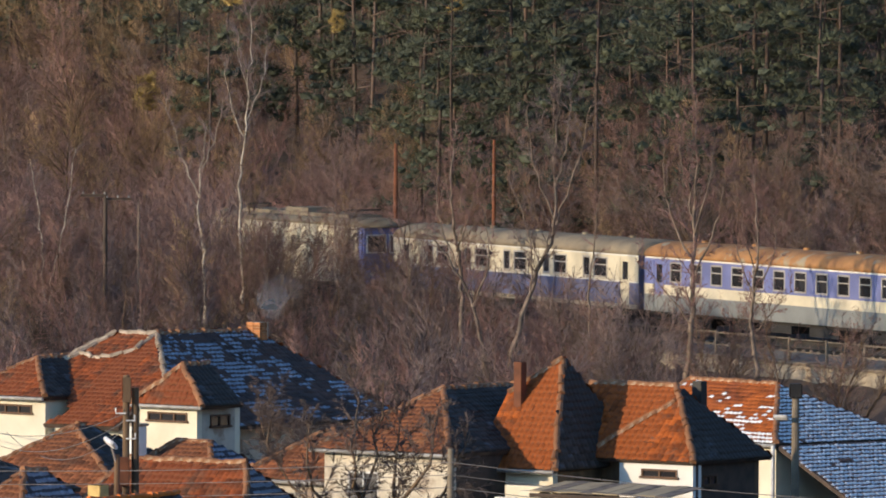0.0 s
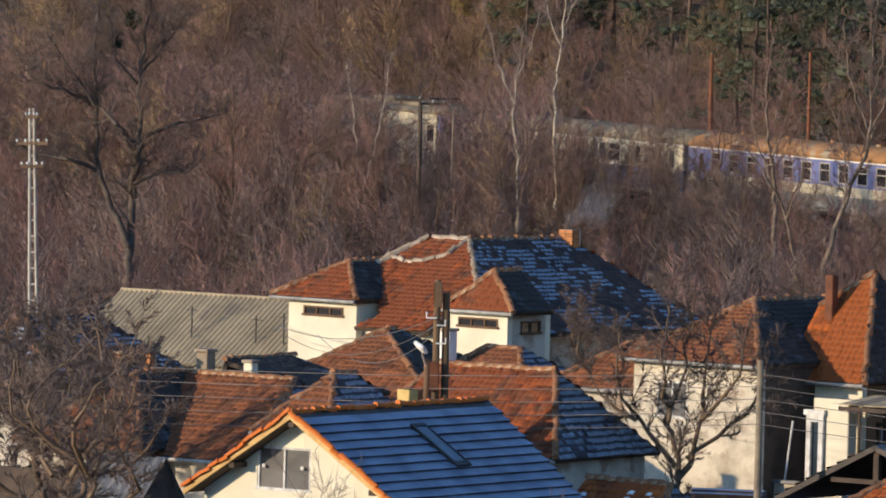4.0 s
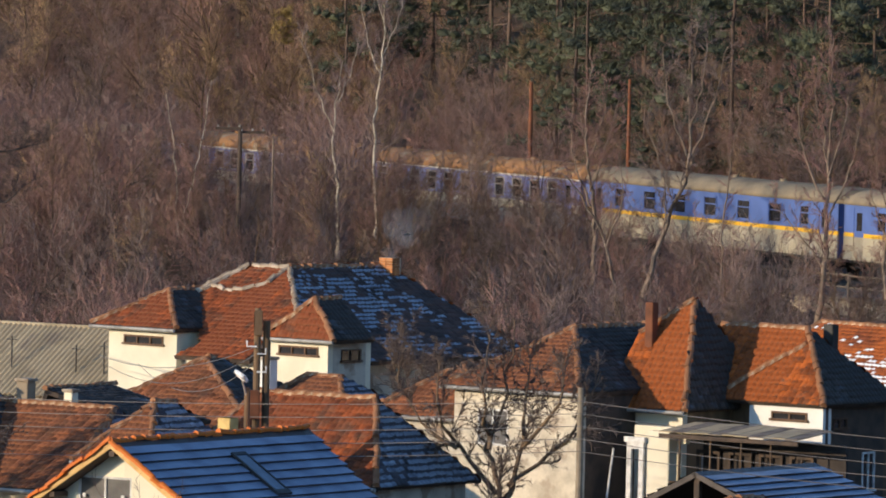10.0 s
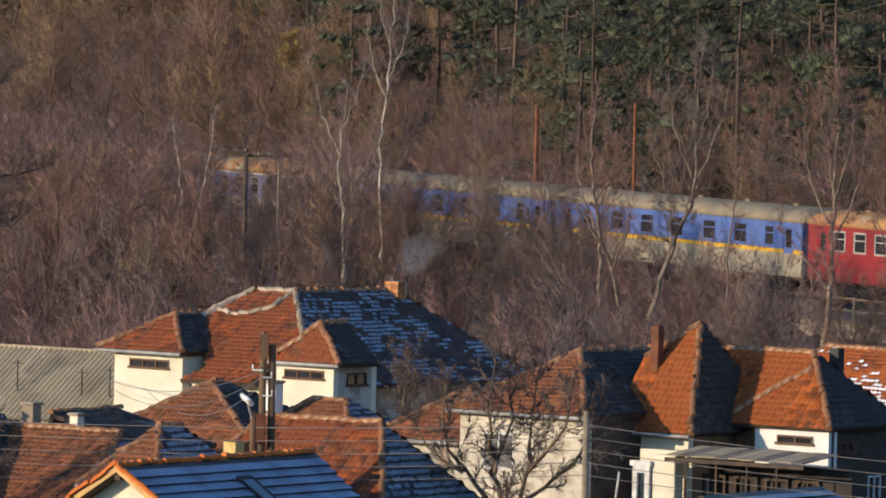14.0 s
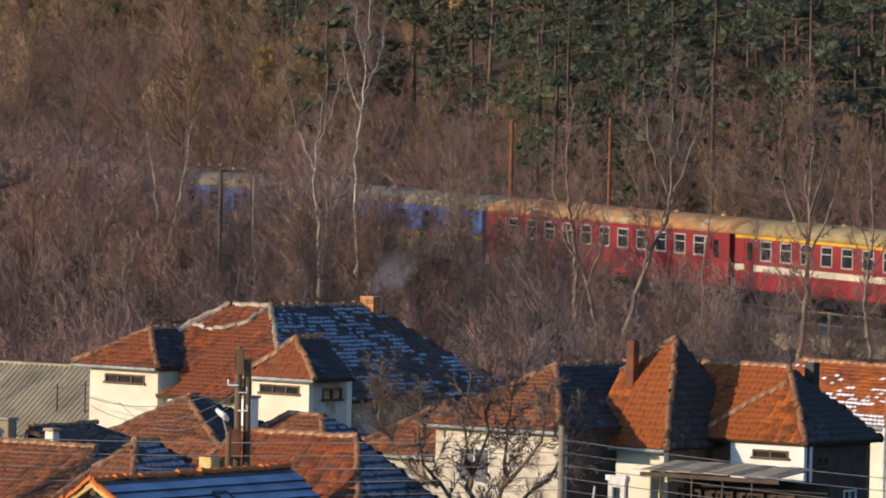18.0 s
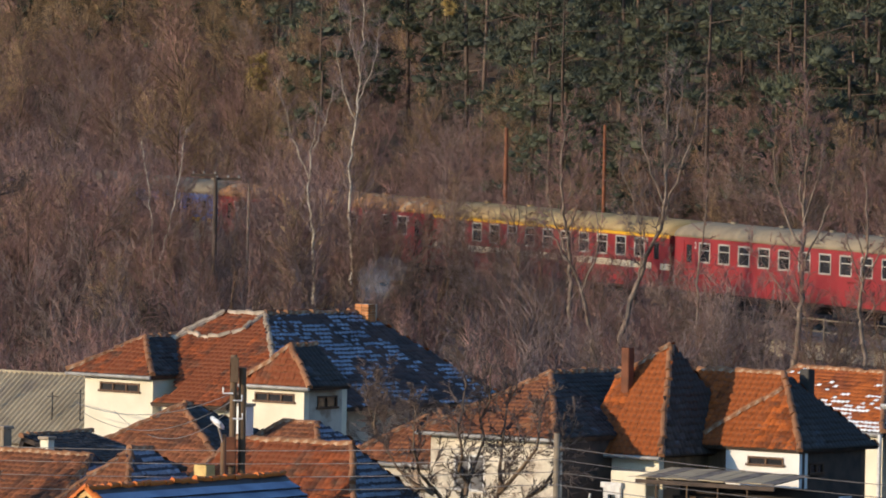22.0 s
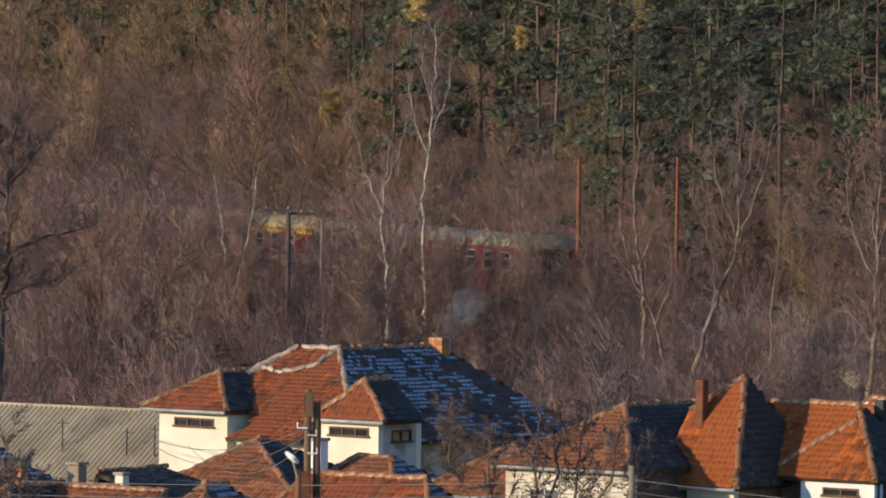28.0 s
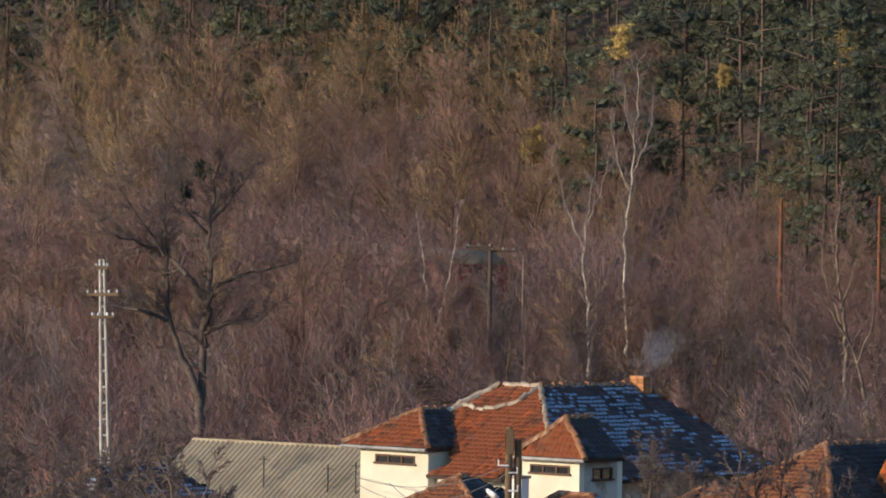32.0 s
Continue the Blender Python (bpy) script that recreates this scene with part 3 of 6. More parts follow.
def corrugated(root, x0, x1, y0, z0, y1, z1, mat, sheet=1.0, pitch=0.2, depth=0.07):
    """Corrugated sheets from the eave (y0, z0) up to the top (y1, z1), side by side."""
    n = max(1, round((x1 - x0) / sheet))
    dz, dy = z1 - z0, y1 - y0
    ln = math.hypot(dz, dy)
    ny, nz = -dz / ln, dy / ln
    for k in range(n):
        a, b = x0 + (x1 - x0) * k / n, x0 + (x1 - x0) * (k + 1) / n
        m = max(6, round((b - a) / pitch) * 6)
        bm = bmesh.new()
        rows = []
        for f in (0.0, 1.0):
            top, low = [], []
            for i in range(m + 1):
                x = a + (b - a) * i / m
                h = depth * math.sin(6.28318 * x / pitch) * 0.5 + 0.004 * (k % 2)
                py, pz = y0 + dy * f, z0 + dz * f
                top.append(bm.verts.new((x, py + ny * (h + 0.02), pz + nz * (h + 0.02))))
                low.append(bm.verts.new((x, py + ny * h, pz + nz * h)))
            rows.append((top, low))
        for i in range(m):
            for q in (0, 1):
                bm.faces.new((rows[0][q][i], rows[0][q][i + 1], rows[1][q][i + 1], rows[1][q][i]))
            bm.faces.new((rows[0][0][i], rows[0][0][i + 1], rows[0][1][i + 1], rows[0][1][i]))
        part("roof_sheet", bm, M[mat], root)


def gable(root, x0, x1, y0, y1, z0, pitch_l, pitch_r, xm, zm, mat):
    """The triangular end of a wall under a gable, from the wall's head at z0 up to the ridge."""
    bm = bmesh.new()
    ring = []
    for y in (y0, y1):
        ring.append([bm.verts.new(q) for q in ((x0, y, z0), (x1, y, z0), (x1, y, max(z0, zm - (x1 - xm) * pitch_r)), (xm, y, zm), (x0, y, max(z0, zm - (xm - x0) * pitch_l)))])
    bm.faces.new(ring[0])
    bm.faces.new(ring[1])
    for i in range(5):
        bm.faces.new((ring[0][i], ring[0][(i + 1) % 5], ring[1][(i + 1) % 5], ring[1][i]))
    bmesh.ops.remove_doubles(bm, verts=bm.verts[:], dist=1e-4)
    return part("gable_wall", bm, M[mat], root)


# ---- railway ----
def make_track():
    bm = bmesh.new()
    ring = []
    for s in range(-260, 421, 20):
        ring.append([bm.verts.new(track_point(s, d, z)) for d, z in ((-3.2, -0.75), (-1.9, -0.28), (1.9, -0.28), (3.2, -0.75))])
    for a, b in zip(ring, ring[1:]):
        for i in range(3):
            bm.faces.new((a[i], a[i + 1], b[i + 1], b[i]))
    me = bpy.data.meshes.new("track_bed")
    bm.to_mesh(me)
    bm.free()
    me.materials.append(M["ballast"])
    bed = tagged(new("track_bed", me), "grey stone ballast bed under the railway", "track bed", kind="structure")
    for d in (-0.7525, 0.7525):
        bm = bmesh.new()
        a, b = [track_point(-260, d + o, z) for o, z in ((-0.07, -0.16), (0.07, -0.16), (0.035, 0.0), (-0.035, 0.0))], [track_point(420, d + o, z) for o, z in ((-0.07, -0.16), (0.07, -0.16), (0.035, 0.0), (-0.035, 0.0))]
        va, vb = [bm.verts.new(q) for q in a], [bm.verts.new(q) for q in b]
        for i in range(4):
            bm.faces.new((va[i], va[(i + 1) % 4], vb[(i + 1) % 4], vb[i]))
        part("rail", bm, M["under"], bed)
    sl = boxes((-0.12, 0.12, -1.3, 1.3, -0.28, -0.17))
    me = bpy.data.meshes.new("sleeper")
    sl.to_mesh(me)
    sl.free()
    me.materials.append(M["concrete"])
    turn = Matrix.Rotation(math.atan2(ALONG[1], ALONG[0]), 4, "Z")
    for i in range(150):
        ob = new("sleeper", me)
        ob.parent = bed
        ob.matrix_basis = Matrix.Translation(track_point(-62 + i * 0.62)) @ turn


make_track()

HALF_W, EAVE, FLOOR_Z = 1.41, 3.38, 0.98
COACH, PITCH = 23.05, 23.5


def coach_roof(length, z_e=EAVE, h=0.68, w=HALF_W, end=0.5):
    """A rounded roof shell, drawn down a little at both ends."""
    bm = bmesh.new()
    rows = []
    for x, k in ((-length / 2, 0.82), (-length / 2 + end, 1.0), (length / 2 - end, 1.0), (length / 2, 0.82)):
        row = []
        for i in range(15):
            t = math.pi * i / 14
            c, s = math.cos(t), math.sin(t)
            row.append(bm.verts.new((x, (w + 0.03) * math.copysign(abs(c) ** 0.75, c), z_e + h * k * abs(s) ** 0.9)))
        rows.append(row)
    for a, b in zip(rows, rows[1:]):
        for i in range(14):
            bm.faces.new((a[i], a[i + 1], b[i + 1], b[i]))
    bm.faces.new(rows[0])
    bm.faces.new(rows[-1][::-1])
    bm.faces.new([rows[k][0] for k in range(4)] + [rows[k][14] for k in (3, 2, 1, 0)])
    return bm


def bogie(root, x, wheels=(-1.25, 1.25)):
    bm = boxes((x - 1.9, x + 1.9, 0.95, 1.08, 0.38, 0.72), (x - 1.9, x + 1.9, -1.08, -0.95, 0.38, 0.72), (x - 0.3, x + 0.3, -1.1, 1.1, 0.4, 0.8))
    for wx in wheels:
        box(bm, x + wx - 0.18, x + wx + 0.18, 1.04, 1.2, 0.3, 0.62)
        box(bm, x + wx - 0.18, x + wx + 0.18, -1.2, -1.04, 0.3, 0.62)
    b = part("bogie", bm, M["under"], root)
    for wx in wheels:
        for y in (-0.75, 0.75):
            bm = bmesh.new()
            tube(bm, [(x + wx, y - 0.07, 0.46), (x + wx, y + 0.07, 0.46)], 0.46, 20)
            part("wheel", bm, M["under"], b)


def coach_ends(root, length, mat):
    for sgn in (-1, 1):
        x = sgn * length / 2
        a, b = sorted((x, x - sgn * 0.08))
        part("end_wall", panel(-HALF_W, HALF_W, FLOOR_Z, EAVE, a, b, [(-0.42, 0.42, 1.15, 3.1)]), mat, root).matrix_basis = Matrix.Rotation(radians(90), 4, "Z") @ Matrix.Diagonal((1, -1, 1, 1))
        bm = boxes(*[(min(x, x + sgn * 0.26), max(x, x + sgn * 0.26), y0, y1, z0, z1) for y0, y1, z0, z1 in ((-0.62, -0.42, 1.1, 3.2), (0.42, 0.62, 1.1, 3.2), (-0.62, 0.62, 3.1, 3.3))])
        part("gangway_bellows", bm, M["under"], root)
        part("gangway_door", boxes((min(x - sgn * 0.06, x - sgn * 0.1), max(x - sgn * 0.06, x - sgn * 0.1), -0.42, 0.42, 1.15, 3.1)), M["roof_grey"], root)
        for y in (-0.875, 0.875):
            bm = bmesh.new()
            tube(bm, [(x, y, 1.03), (x + sgn * 0.3, y, 1.03)], 0.08, 10)
            tube(bm, [(x + sgn * 0.3, y, 1.03), (x + sgn * 0.34, y, 1.03)], 0.22, 14)
            part("buffer", bm, M["under"], root)


def coach(m, label, bands, roof, windows, win_z=(2.28, 3.18), frame="p_frame", length=COACH, doors=(-10.25, 10.25), end="p_red", extras=()):
    """A passenger coach: painted side bands with windows and doors cut out, rounded roof, ends, bogies and buffers."""
    root = thing("railway_coach", m, label, "railway coach", "coaches of the passing train")
    L = length / 2
    holes = [(c - w / 2, c + w / 2, win_z[0], win_z[1]) for c, w in windows]
    leaves = [(x - 0.42, x + 0.42, 1.12, 3.22) for x in doors]
    for z0, z1, mat in bands:
        for sgn in (1, -1):
            y0, y1 = (HALF_W - 0.07, HALF_W) if sgn > 0 else (-HALF_W, -HALF_W + 0.07)
            part("side_panel", panel(-L, L, z0, z1, y0, y1, holes + leaves), M[mat], root)
    part("floor", boxes((-L, L, -HALF_W + 0.075, HALF_W - 0.075, FLOOR_Z, FLOOR_Z + 0.12)), M["under"], root)
    part("partition", boxes((-L + 0.2, L - 0.2, -0.3, -0.26, FLOOR_Z + 0.122, EAVE)), M["inside"], root)
    part("ceiling_panel", boxes((-L + 0.2, L - 0.2, -HALF_W + 0.08, HALF_W - 0.08, EAVE - 0.06, EAVE - 0.02)), M["inside"], root)
    part("roof", coach_roof(length), M[roof], root, smooth=True)
    for i in range(5):
        x = -8.6 + i * 4.3
        bm = bmesh.new()
        tube(bm, [(x, 0, EAVE + 0.6), (x, 0, EAVE + 0.78)], 0.16, 10)
        part("roof_vent", bm, M[roof], root)
    for c, w in windows:
        z0, z1 = win_z
        t, h = 0.055, z1 - z0
        for sgn in (1, -1):
            ya, yb = (HALF_W - 0.05, HALF_W + 0.018) if sgn > 0 else (-HALF_W - 0.018, -HALF_W + 0.05)
            bm = boxes((c - w / 2 - 0.02, c - w / 2 + t, ya, yb, z0 - 0.02, z1 + 0.02), (c + w / 2 - t, c + w / 2 + 0.02, ya, yb, z0 - 0.02, z1 + 0.02), (c - w / 2, c + w / 2, ya, yb, z1 - t, z1 + 0.02), (c - w / 2, c + w / 2, ya, yb, z0 - 0.02, z0 + t))
            if w > 0.75:
                zb = z0 + h * 0.62
                box(bm, c - w / 2, c + w / 2, ya, yb - 0.004 * sgn, zb - 0.025, zb + 0.025)
            ob = part("window", bm, M[frame], root)
            yp = HALF_W - 0.03 if sgn > 0 else -HALF_W + 0.03
            part("pane", boxes((c - w / 2 + t, c + w / 2 - t, yp - 0.004, yp + 0.004, z0 + t, z1 - t)), M["pane_dark"], ob)
    for x in doors:
        for sgn in (1, -1):
            yd = (HALF_W - 0.05) * sgn
            d = part("door", panel(x - 0.42, x + 0.42, 1.12, 3.22, yd - 0.02, yd + 0.02, [(x - 0.24, x + 0.24, 2.25, 3.05)]), M[bands[-1][2]], root)
            part("door_pane", boxes((x - 0.24, x + 0.24, yd - 0.006, yd + 0.006, 2.25, 3.05)), M["pane_dark"], d)
            if bands[0][1] < 2.05:
                part("door_foot", boxes((x - 0.42, x + 0.42, yd - 0.024, yd + 0.024, 1.12, bands[0][1])), M[bands[0][2]], d)
            part("door_step", boxes((x - 0.4, x + 0.4, yd - 0.12, yd + 0.1, 0.62, 0.67)), M["under"], d)
    coach_ends(root, length, M[end])
    part("underframe", boxes((-L + 0.1, L - 0.1, -1.1, 1.1, 0.8, 0.975), (-4.6, -2.2, -1.2, 1.2, 0.4, 0.8), (-0.8, 1.6, -1.25, 1.25, 0.45, 0.8), (3.0, 4.2, -1.1, 1.1, 0.42, 0.8)), M["under"], root)
    for x in (-8.1, 8.1):
        bogie(root, x)
    for e in extras:
        part(e[0], boxes(*e[2:]), M[e[1]], root)
    return root


def locomotive(m):
    """An electric engine: cream sides, blue cab ends, roof gear and bogies."""
    root = thing("locomotive", m, "cream electric locomotive with blue cab ends pulling the train", "locomotive")
    L, H = 8.3, 3.72
    for sgn in (1, -1):
        y0, y1 = (HALF_W - 0.08, HALF_W) if sgn > 0 else (-HALF_W, -HALF_W + 0.08)
        holes = [(c - 0.5, c + 0.5, 2.5, 3.1) for c in (-3.6, -1.2, 1.2, 3.6)] + [(c - 0.4, c + 0.4, 2.35, 3.15) for c in (-6.9, 6.9)]
        part("side_panel", panel(-L + 0.7, L - 0.7, 1.0, H, y0, y1, holes), M["p_cream"], root)
        for h in holes:
            g = part("grille" if abs(h[0]) < 5 else "cab_side_window", boxes((h[0], h[1], y0 + 0.02, y1 - 0.02, h[2], h[3])), M["under"] if abs(h[0]) < 5 else M["pane_dark"], root)
            if abs(h[0]) < 5:
                for k in range(4):
                    z = h[2] + 0.08 + k * 0.14
                    part("slat", boxes((h[0], h[1], (y1 - 0.018) if sgn > 0 else y0 - 0.012, (y1 + 0.012) if sgn > 0 else y0 + 0.018, z, z + 0.05)), M["p_cream"], g)
    part("cab_roof", coach_roof(16.6, H, 0.42), M["roof_grey"], root, smooth=True)
    for sgn in (-1, 1):
        bm = bmesh.new()
        xa, xb = sgn * (L - 0.7), sgn * L
        ring = []
        for x, z0, z1, w in ((xa, 1.0, H, HALF_W), (sgn * (L - 0.15), 1.0, 2.2, HALF_W - 0.06), (sgn * (L - 0.15), 2.2, H - 0.04, HALF_W - 0.1)):
            ring.append((x, z0, z1, w))
        box(bm, min(xa, xb), max(xa, xb), -HALF_W + 0.01, HALF_W - 0.01, 1.0, 2.2)
        box(bm, min(xa, sgn * (L - 0.2)), max(xa, sgn * (L - 0.2)), -HALF_W + 0.03, HALF_W - 0.03, 2.2, H)
        bmesh.ops.bevel(bm, geom=bm.edges[:], offset=0.08, segments=2, affect="EDGES")
        cab = part("cab_front", bm, M["p_lav"], root, "dull blue cab end")
        for y in (-0.62, 0.62):
            x = sgn * (L - 0.2)
            part("windscreen", soft_box(min(x, x + sgn * 0.03), max(x, x + sgn * 0.03), y - 0.48, y + 0.48, 2.55, 3.3, 0.012), M["pane_dark"], cab)
            part("windscreen_frame", panel(y - 0.56, y + 0.56, 2.47, 3.38, -0.02, 0.02, [(y - 0.49, y + 0.49, 2.54, 3.31)]), M["p_white"], cab).matrix_basis = Matrix.Translation((x + sgn * 0.02, 0, 0)) @ Matrix.Rotation(radians(90), 4, "Z")
            bm = bmesh.new()
            tube(bm, [(sgn * L - sgn * 0.01, y * 1.5, 1.5), (sgn * L + sgn * 0.06, y * 1.5, 1.5)], 0.13, 14)
            part("headlight", bm, M["lamp"], cab, "white headlight")
            bm = bmesh.new()
            tube(bm, [(sgn * L, y * 1.41, 1.05), (sgn * (L + 0.45), y * 1.41, 1.05), (sgn * (L + 0.46), y * 1.41, 1.05)], [0.09, 0.09, 0.22], 12)
            part("buffer", bm, M["under"], root)
    bm = boxes((-L + 2.5, L - 2.5, -0.9, 0.9, H + 0.36, H + 0.52), (-1.2, 1.2, -0.7, 0.7, H + 0.52, H + 0.72))
    part("roof_hatch", bm, M["roof_grey"], root)
    for sgn in (-1, 1):
        bm = bmesh.new()
        x = sgn * 5.2
        for y in (-0.5, 0.5):
            tube(bm, [(x, y, H + 0.45), (x + 1.1, y * 0.7, H + 0.62), (x - 0.5, y * 0.5, H + 0.74)], 0.035, 6)
        tube(bm, [(x - 0.5, -0.9, H + 0.76), (x - 0.5, 0.9, H + 0.76)], 0.04, 6)
        part("pantograph", bm, M["under"], root)
        bogie(root, sgn * 4.6, (-1.6, 0, 1.6))
    part("underframe", boxes((-L + 0.6, L - 0.6, -1.25, 1.25, 0.72, 1.0), (-2.2, 2.2, -1.3, 1.3, 0.35, 0.72)), M["under"], root)
    return root


HEADING = math.degrees(math.atan2(ALONG[1], ALONG[0]))


def on_track(s):
    p = track_point(s)
    return pose(p.x, p.y, p.z, 0, -math.degrees(math.atan(GRADE)), HEADING)


NINE = [(-8.8 + i * 1.76, 1.0) for i in range(11)]
TEN = [(-8.75 + i * 1.75, 0.95) for i in range(11)]
PAIRS = [(x, w) for i in range(5) for x, w in ((-8.1 + i * 3.68, 1.2), (-6.85 + i * 3.68, 0.62))]
FEW = [(-8.6, 0.8), (-6.0, 1.15), (-3.2, 1.15), (-0.2, 1.15), (2.6, 1.15), (5.4, 1.15), (8.3, 0.8)]
LAV = ((0.95, 1.70, "p_grey"), (1.70, 2.16, "p_cream"), (3.3, 3.38, "p_white"), (2.16, 3.3, "p_lav"))
BY = ((0.95, 1.98, "p_sand"), (1.98, 2.16, "p_yellow"), (2.16, 3.38, "p_sky"))
RED = ((0.95, 3.38, "p_red"),)
REDY = ((0.95, 1.78, "p_red"), (1.78, 2.07, "p_cream"), (3.24, 3.38, "p_yellow"), (2.07, 3.24, "p_red"))
CREAM = ((0.95, 1.15, "p_sand"), (1.15, 2.12, "p_blue"), (2.12, 2.18, "p_white"), (3.3, 3.38, "p_white"), (2.18, 3.3, "p_cream"))


def class_number(root, x):
    """The painted figure of the travel class beside the end window."""
    cu = bpy.data.curves.new("class_number", "FONT")
    cu.body, cu.size, cu.extrude = "2", 0.42, 0.004
    tx = bpy.data.objects.new("class_number", cu)
    me = bpy.data.meshes.new_from_object(tx)
    bpy.data.objects.remove(tx)
    me.materials.append(M["p_white"])
    ob = new("class_number", me)
    ob.parent = root
    ob.matrix_basis = Matrix(((-1, 0, 0, x + 0.12), (0, 0, 1, HALF_W + 0.008), (0, 1, 0, 2.9), (0, 0, 0, 1)))
    tagged(ob, "painted white class number")


train = [(locomotive(on_track(34)), PITCH + 11.0)]
for k, (label, bands, roof, wins, end) in enumerate((
        ("cream and dull blue passenger coach with grey roof", CREAM, "roof_grey", PAIRS, "p_blue"),
        ("lavender blue coach with cream stripe and rusty brown roof", LAV, "roof_rust", TEN, "p_lav"),
        ("lavender blue coach with cream stripe and stained brown roof", LAV, "roof_rust", TEN, "p_lav"),
        ("bright blue coach with yellow line and sand-coloured skirt", BY, "roof_grey", FEW, "p_sky"),
        ("bright blue coach with yellow line, sand skirt and grey roof", BY, "roof_grey", FEW, "p_sky"),
        ("plain red passenger coach with ochre-brown roof", RED, "roof_rust", NINE, "p_red"),
        ("red coach with yellow eave line and cream stripe", REDY, "roof_ochre", TEN, "p_red"),
        ("last red passenger coach of the train with grey-brown roof", RED, "roof_grey", NINE, "p_red"))):
    ob = coach(on_track(PITCH * (0.5 - k)), label, bands, roof, wins, frame="p_sky" if bands is BY else "p_frame", end=end)
    if end == "p_red":
        class_number(ob, 9.6)
        class_number(ob, -9.45)
    train.append((ob, PITCH * (0.5 - k)))


def make_wall_and_fence():
    """The retaining wall with its railing below the track."""
    wall = thing("retaining_wall", Matrix.Identity(4), "pale stone retaining wall below the railway bank", "wall", kind="structure")
    for i in range(12):
        s = -3 - i * 3.2
        a, b = track_point(s, -4.6), track_point(s - 3.18, -4.6)
        turn = Matrix.Translation(a) @ Matrix.Rotation(math.atan2((b - a).y, (b - a).x), 4, "Z")
        part("wall_panel", soft_box(0, 3.18, -0.2, 0.4, -2.9, -0.55, 0.03), M["stone"], wall).matrix_basis = turn
        part("coping", soft_box(-0.02, 3.2, -0.3, 0.45, -0.548, -0.42, 0.02), M["concrete"], wall).matrix_basis = turn
    for i in range(14):
        s = 4 - i * 3.0
        a, b = track_point(s, -4.5), track_point(s - 2.98, -4.5)
        turn = Matrix.Translation(a) @ Matrix.Rotation(math.atan2((b - a).y, (b - a).x), 4, "Z")
        ob = thing("railing", turn, "weathered grey concrete railing along the railway wall", "railing", "railing bays along the track")
        part("post", boxes((0, 0.1, -0.05, 0.05, -0.8, 0.62)), M["concrete"], ob)
        for z in (-0.02, 0.5):
            part("rail_bar", boxes((0.102, 2.98, -0.025, 0.025, z, z + 0.06)), M["concrete"], ob)


make_wall_and_fence()


# ---- the village ----
TURN = -35.0


def house(x, y, label, rz=TURN, name="house"):
    return thing(name, pose(x, y, 0, 0, 0, rz), label, "house" if name == "house" else name.replace("_", " "), "village houses" if name == "house" else "")


def main_house():
    h = house(-3.13, 240, "large cream house with red-brown hipped roofs and brick chimney", -40)
    x0, y0, y1, ze, zr = -4.5, -3.4, 7.2, 4.75, 7.5
    slope(h, [(-0.95, -4.6, 4.66), (2.3, -4.6, 4.66), (2.35, -2.28, 6.09), (0, 0, zr), (-1.6, 0, zr), (-2.85, -1.62, 6.5), (-0.3, -4.0, 5.03)], M["tile_red"], 140, seed=10)
    # right slope: rime over tiles darkened for the shade
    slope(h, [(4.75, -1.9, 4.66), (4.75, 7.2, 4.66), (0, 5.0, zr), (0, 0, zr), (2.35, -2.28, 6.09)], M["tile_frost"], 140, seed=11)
    slope(h, [(x0, y1, ze), (x0, y0, ze), (-1.6, 0, zr), (-1.6, 5.0, zr)], M["tile"], 0, seed=12)
    slope(h, [(4.75, y1, 4.66), (x0, y1, 4.66), (-1.6, 5.0, zr), (0, 5.0, zr)], M["tile"], 0, seed=13)
    caps(h, (3.0, -2.9, 5.75), (0, 0, zr), "mortar", seed=14)
    caps(h, (-2.85, -1.62, 6.55), (-1.75, -0.05, zr + 0.03), "mortar", 0.1, seed=15)
    caps(h, (-1.6, 0, zr), (0, 0, zr), "mortar", seed=16)
    caps(h, (0, 0, zr), (0, 5, zr), seed=17)
    # an older line of ridge tiles sagging across the front
    bend = ((-2.8, -1.68, 6.5), (-2.33, -1.12, 6.86), (-1.65, -1.3, 6.73), (-0.89, -1.32, 6.74), (-0.2, -0.83, 7.04), (0.0, -0.05, 7.52))
    for i, (a, b) in enumerate(zip(bend, bend[1:])):
        caps(h, a, b, "mortar", 0.085, gap=0.3, seed=340 + i)
    hip_roof(h, -4.7, -0.95, -4.55, 1.2, 5.52, 1.2, "y", 1.75, 0, mat="tile_red", singles=36, seed=20)
    hip_roof(h, 2.4, 5.4, -4.0, -1.9, 5.43, 1.28, "y", 0.75, 0, mat="tile_red", singles=36, seed=30)
    walls(h, -4.15, -1.15, -4.25, 1.0, -0.3, 5.45, "plaster", front=[(-2.6, 5.08, 1.75, 0.32)])
    window(h, -2.6, -4.25, 5.08, 1.75, 0.32, 3, "frame_brown", 0.12)
    walls(h, -1.1, 2.4, -3.9, 5, -0.3, 4.5, "plaster")
    # right-hand walls in duller plaster, their shade put into the colour
    walls(h, 2.45, 3.8, -0.9, 6.6, -0.3, 4.7, "plaster_old")
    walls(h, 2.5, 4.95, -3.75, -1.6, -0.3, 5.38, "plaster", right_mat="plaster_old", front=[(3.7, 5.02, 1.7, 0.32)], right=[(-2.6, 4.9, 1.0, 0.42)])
    window(h, 3.7, -3.75, 5.02, 1.7, 0.32, 3, "frame_brown", 0.12)
    window(h, -2.6, 4.95, 4.9, 1.0, 0.42, 2, "frame_brown", 0.12, face="right")
    chimney(h, 0.3, 4.85, 6.5, 7.78, 0.6, 0.5, cap=False)


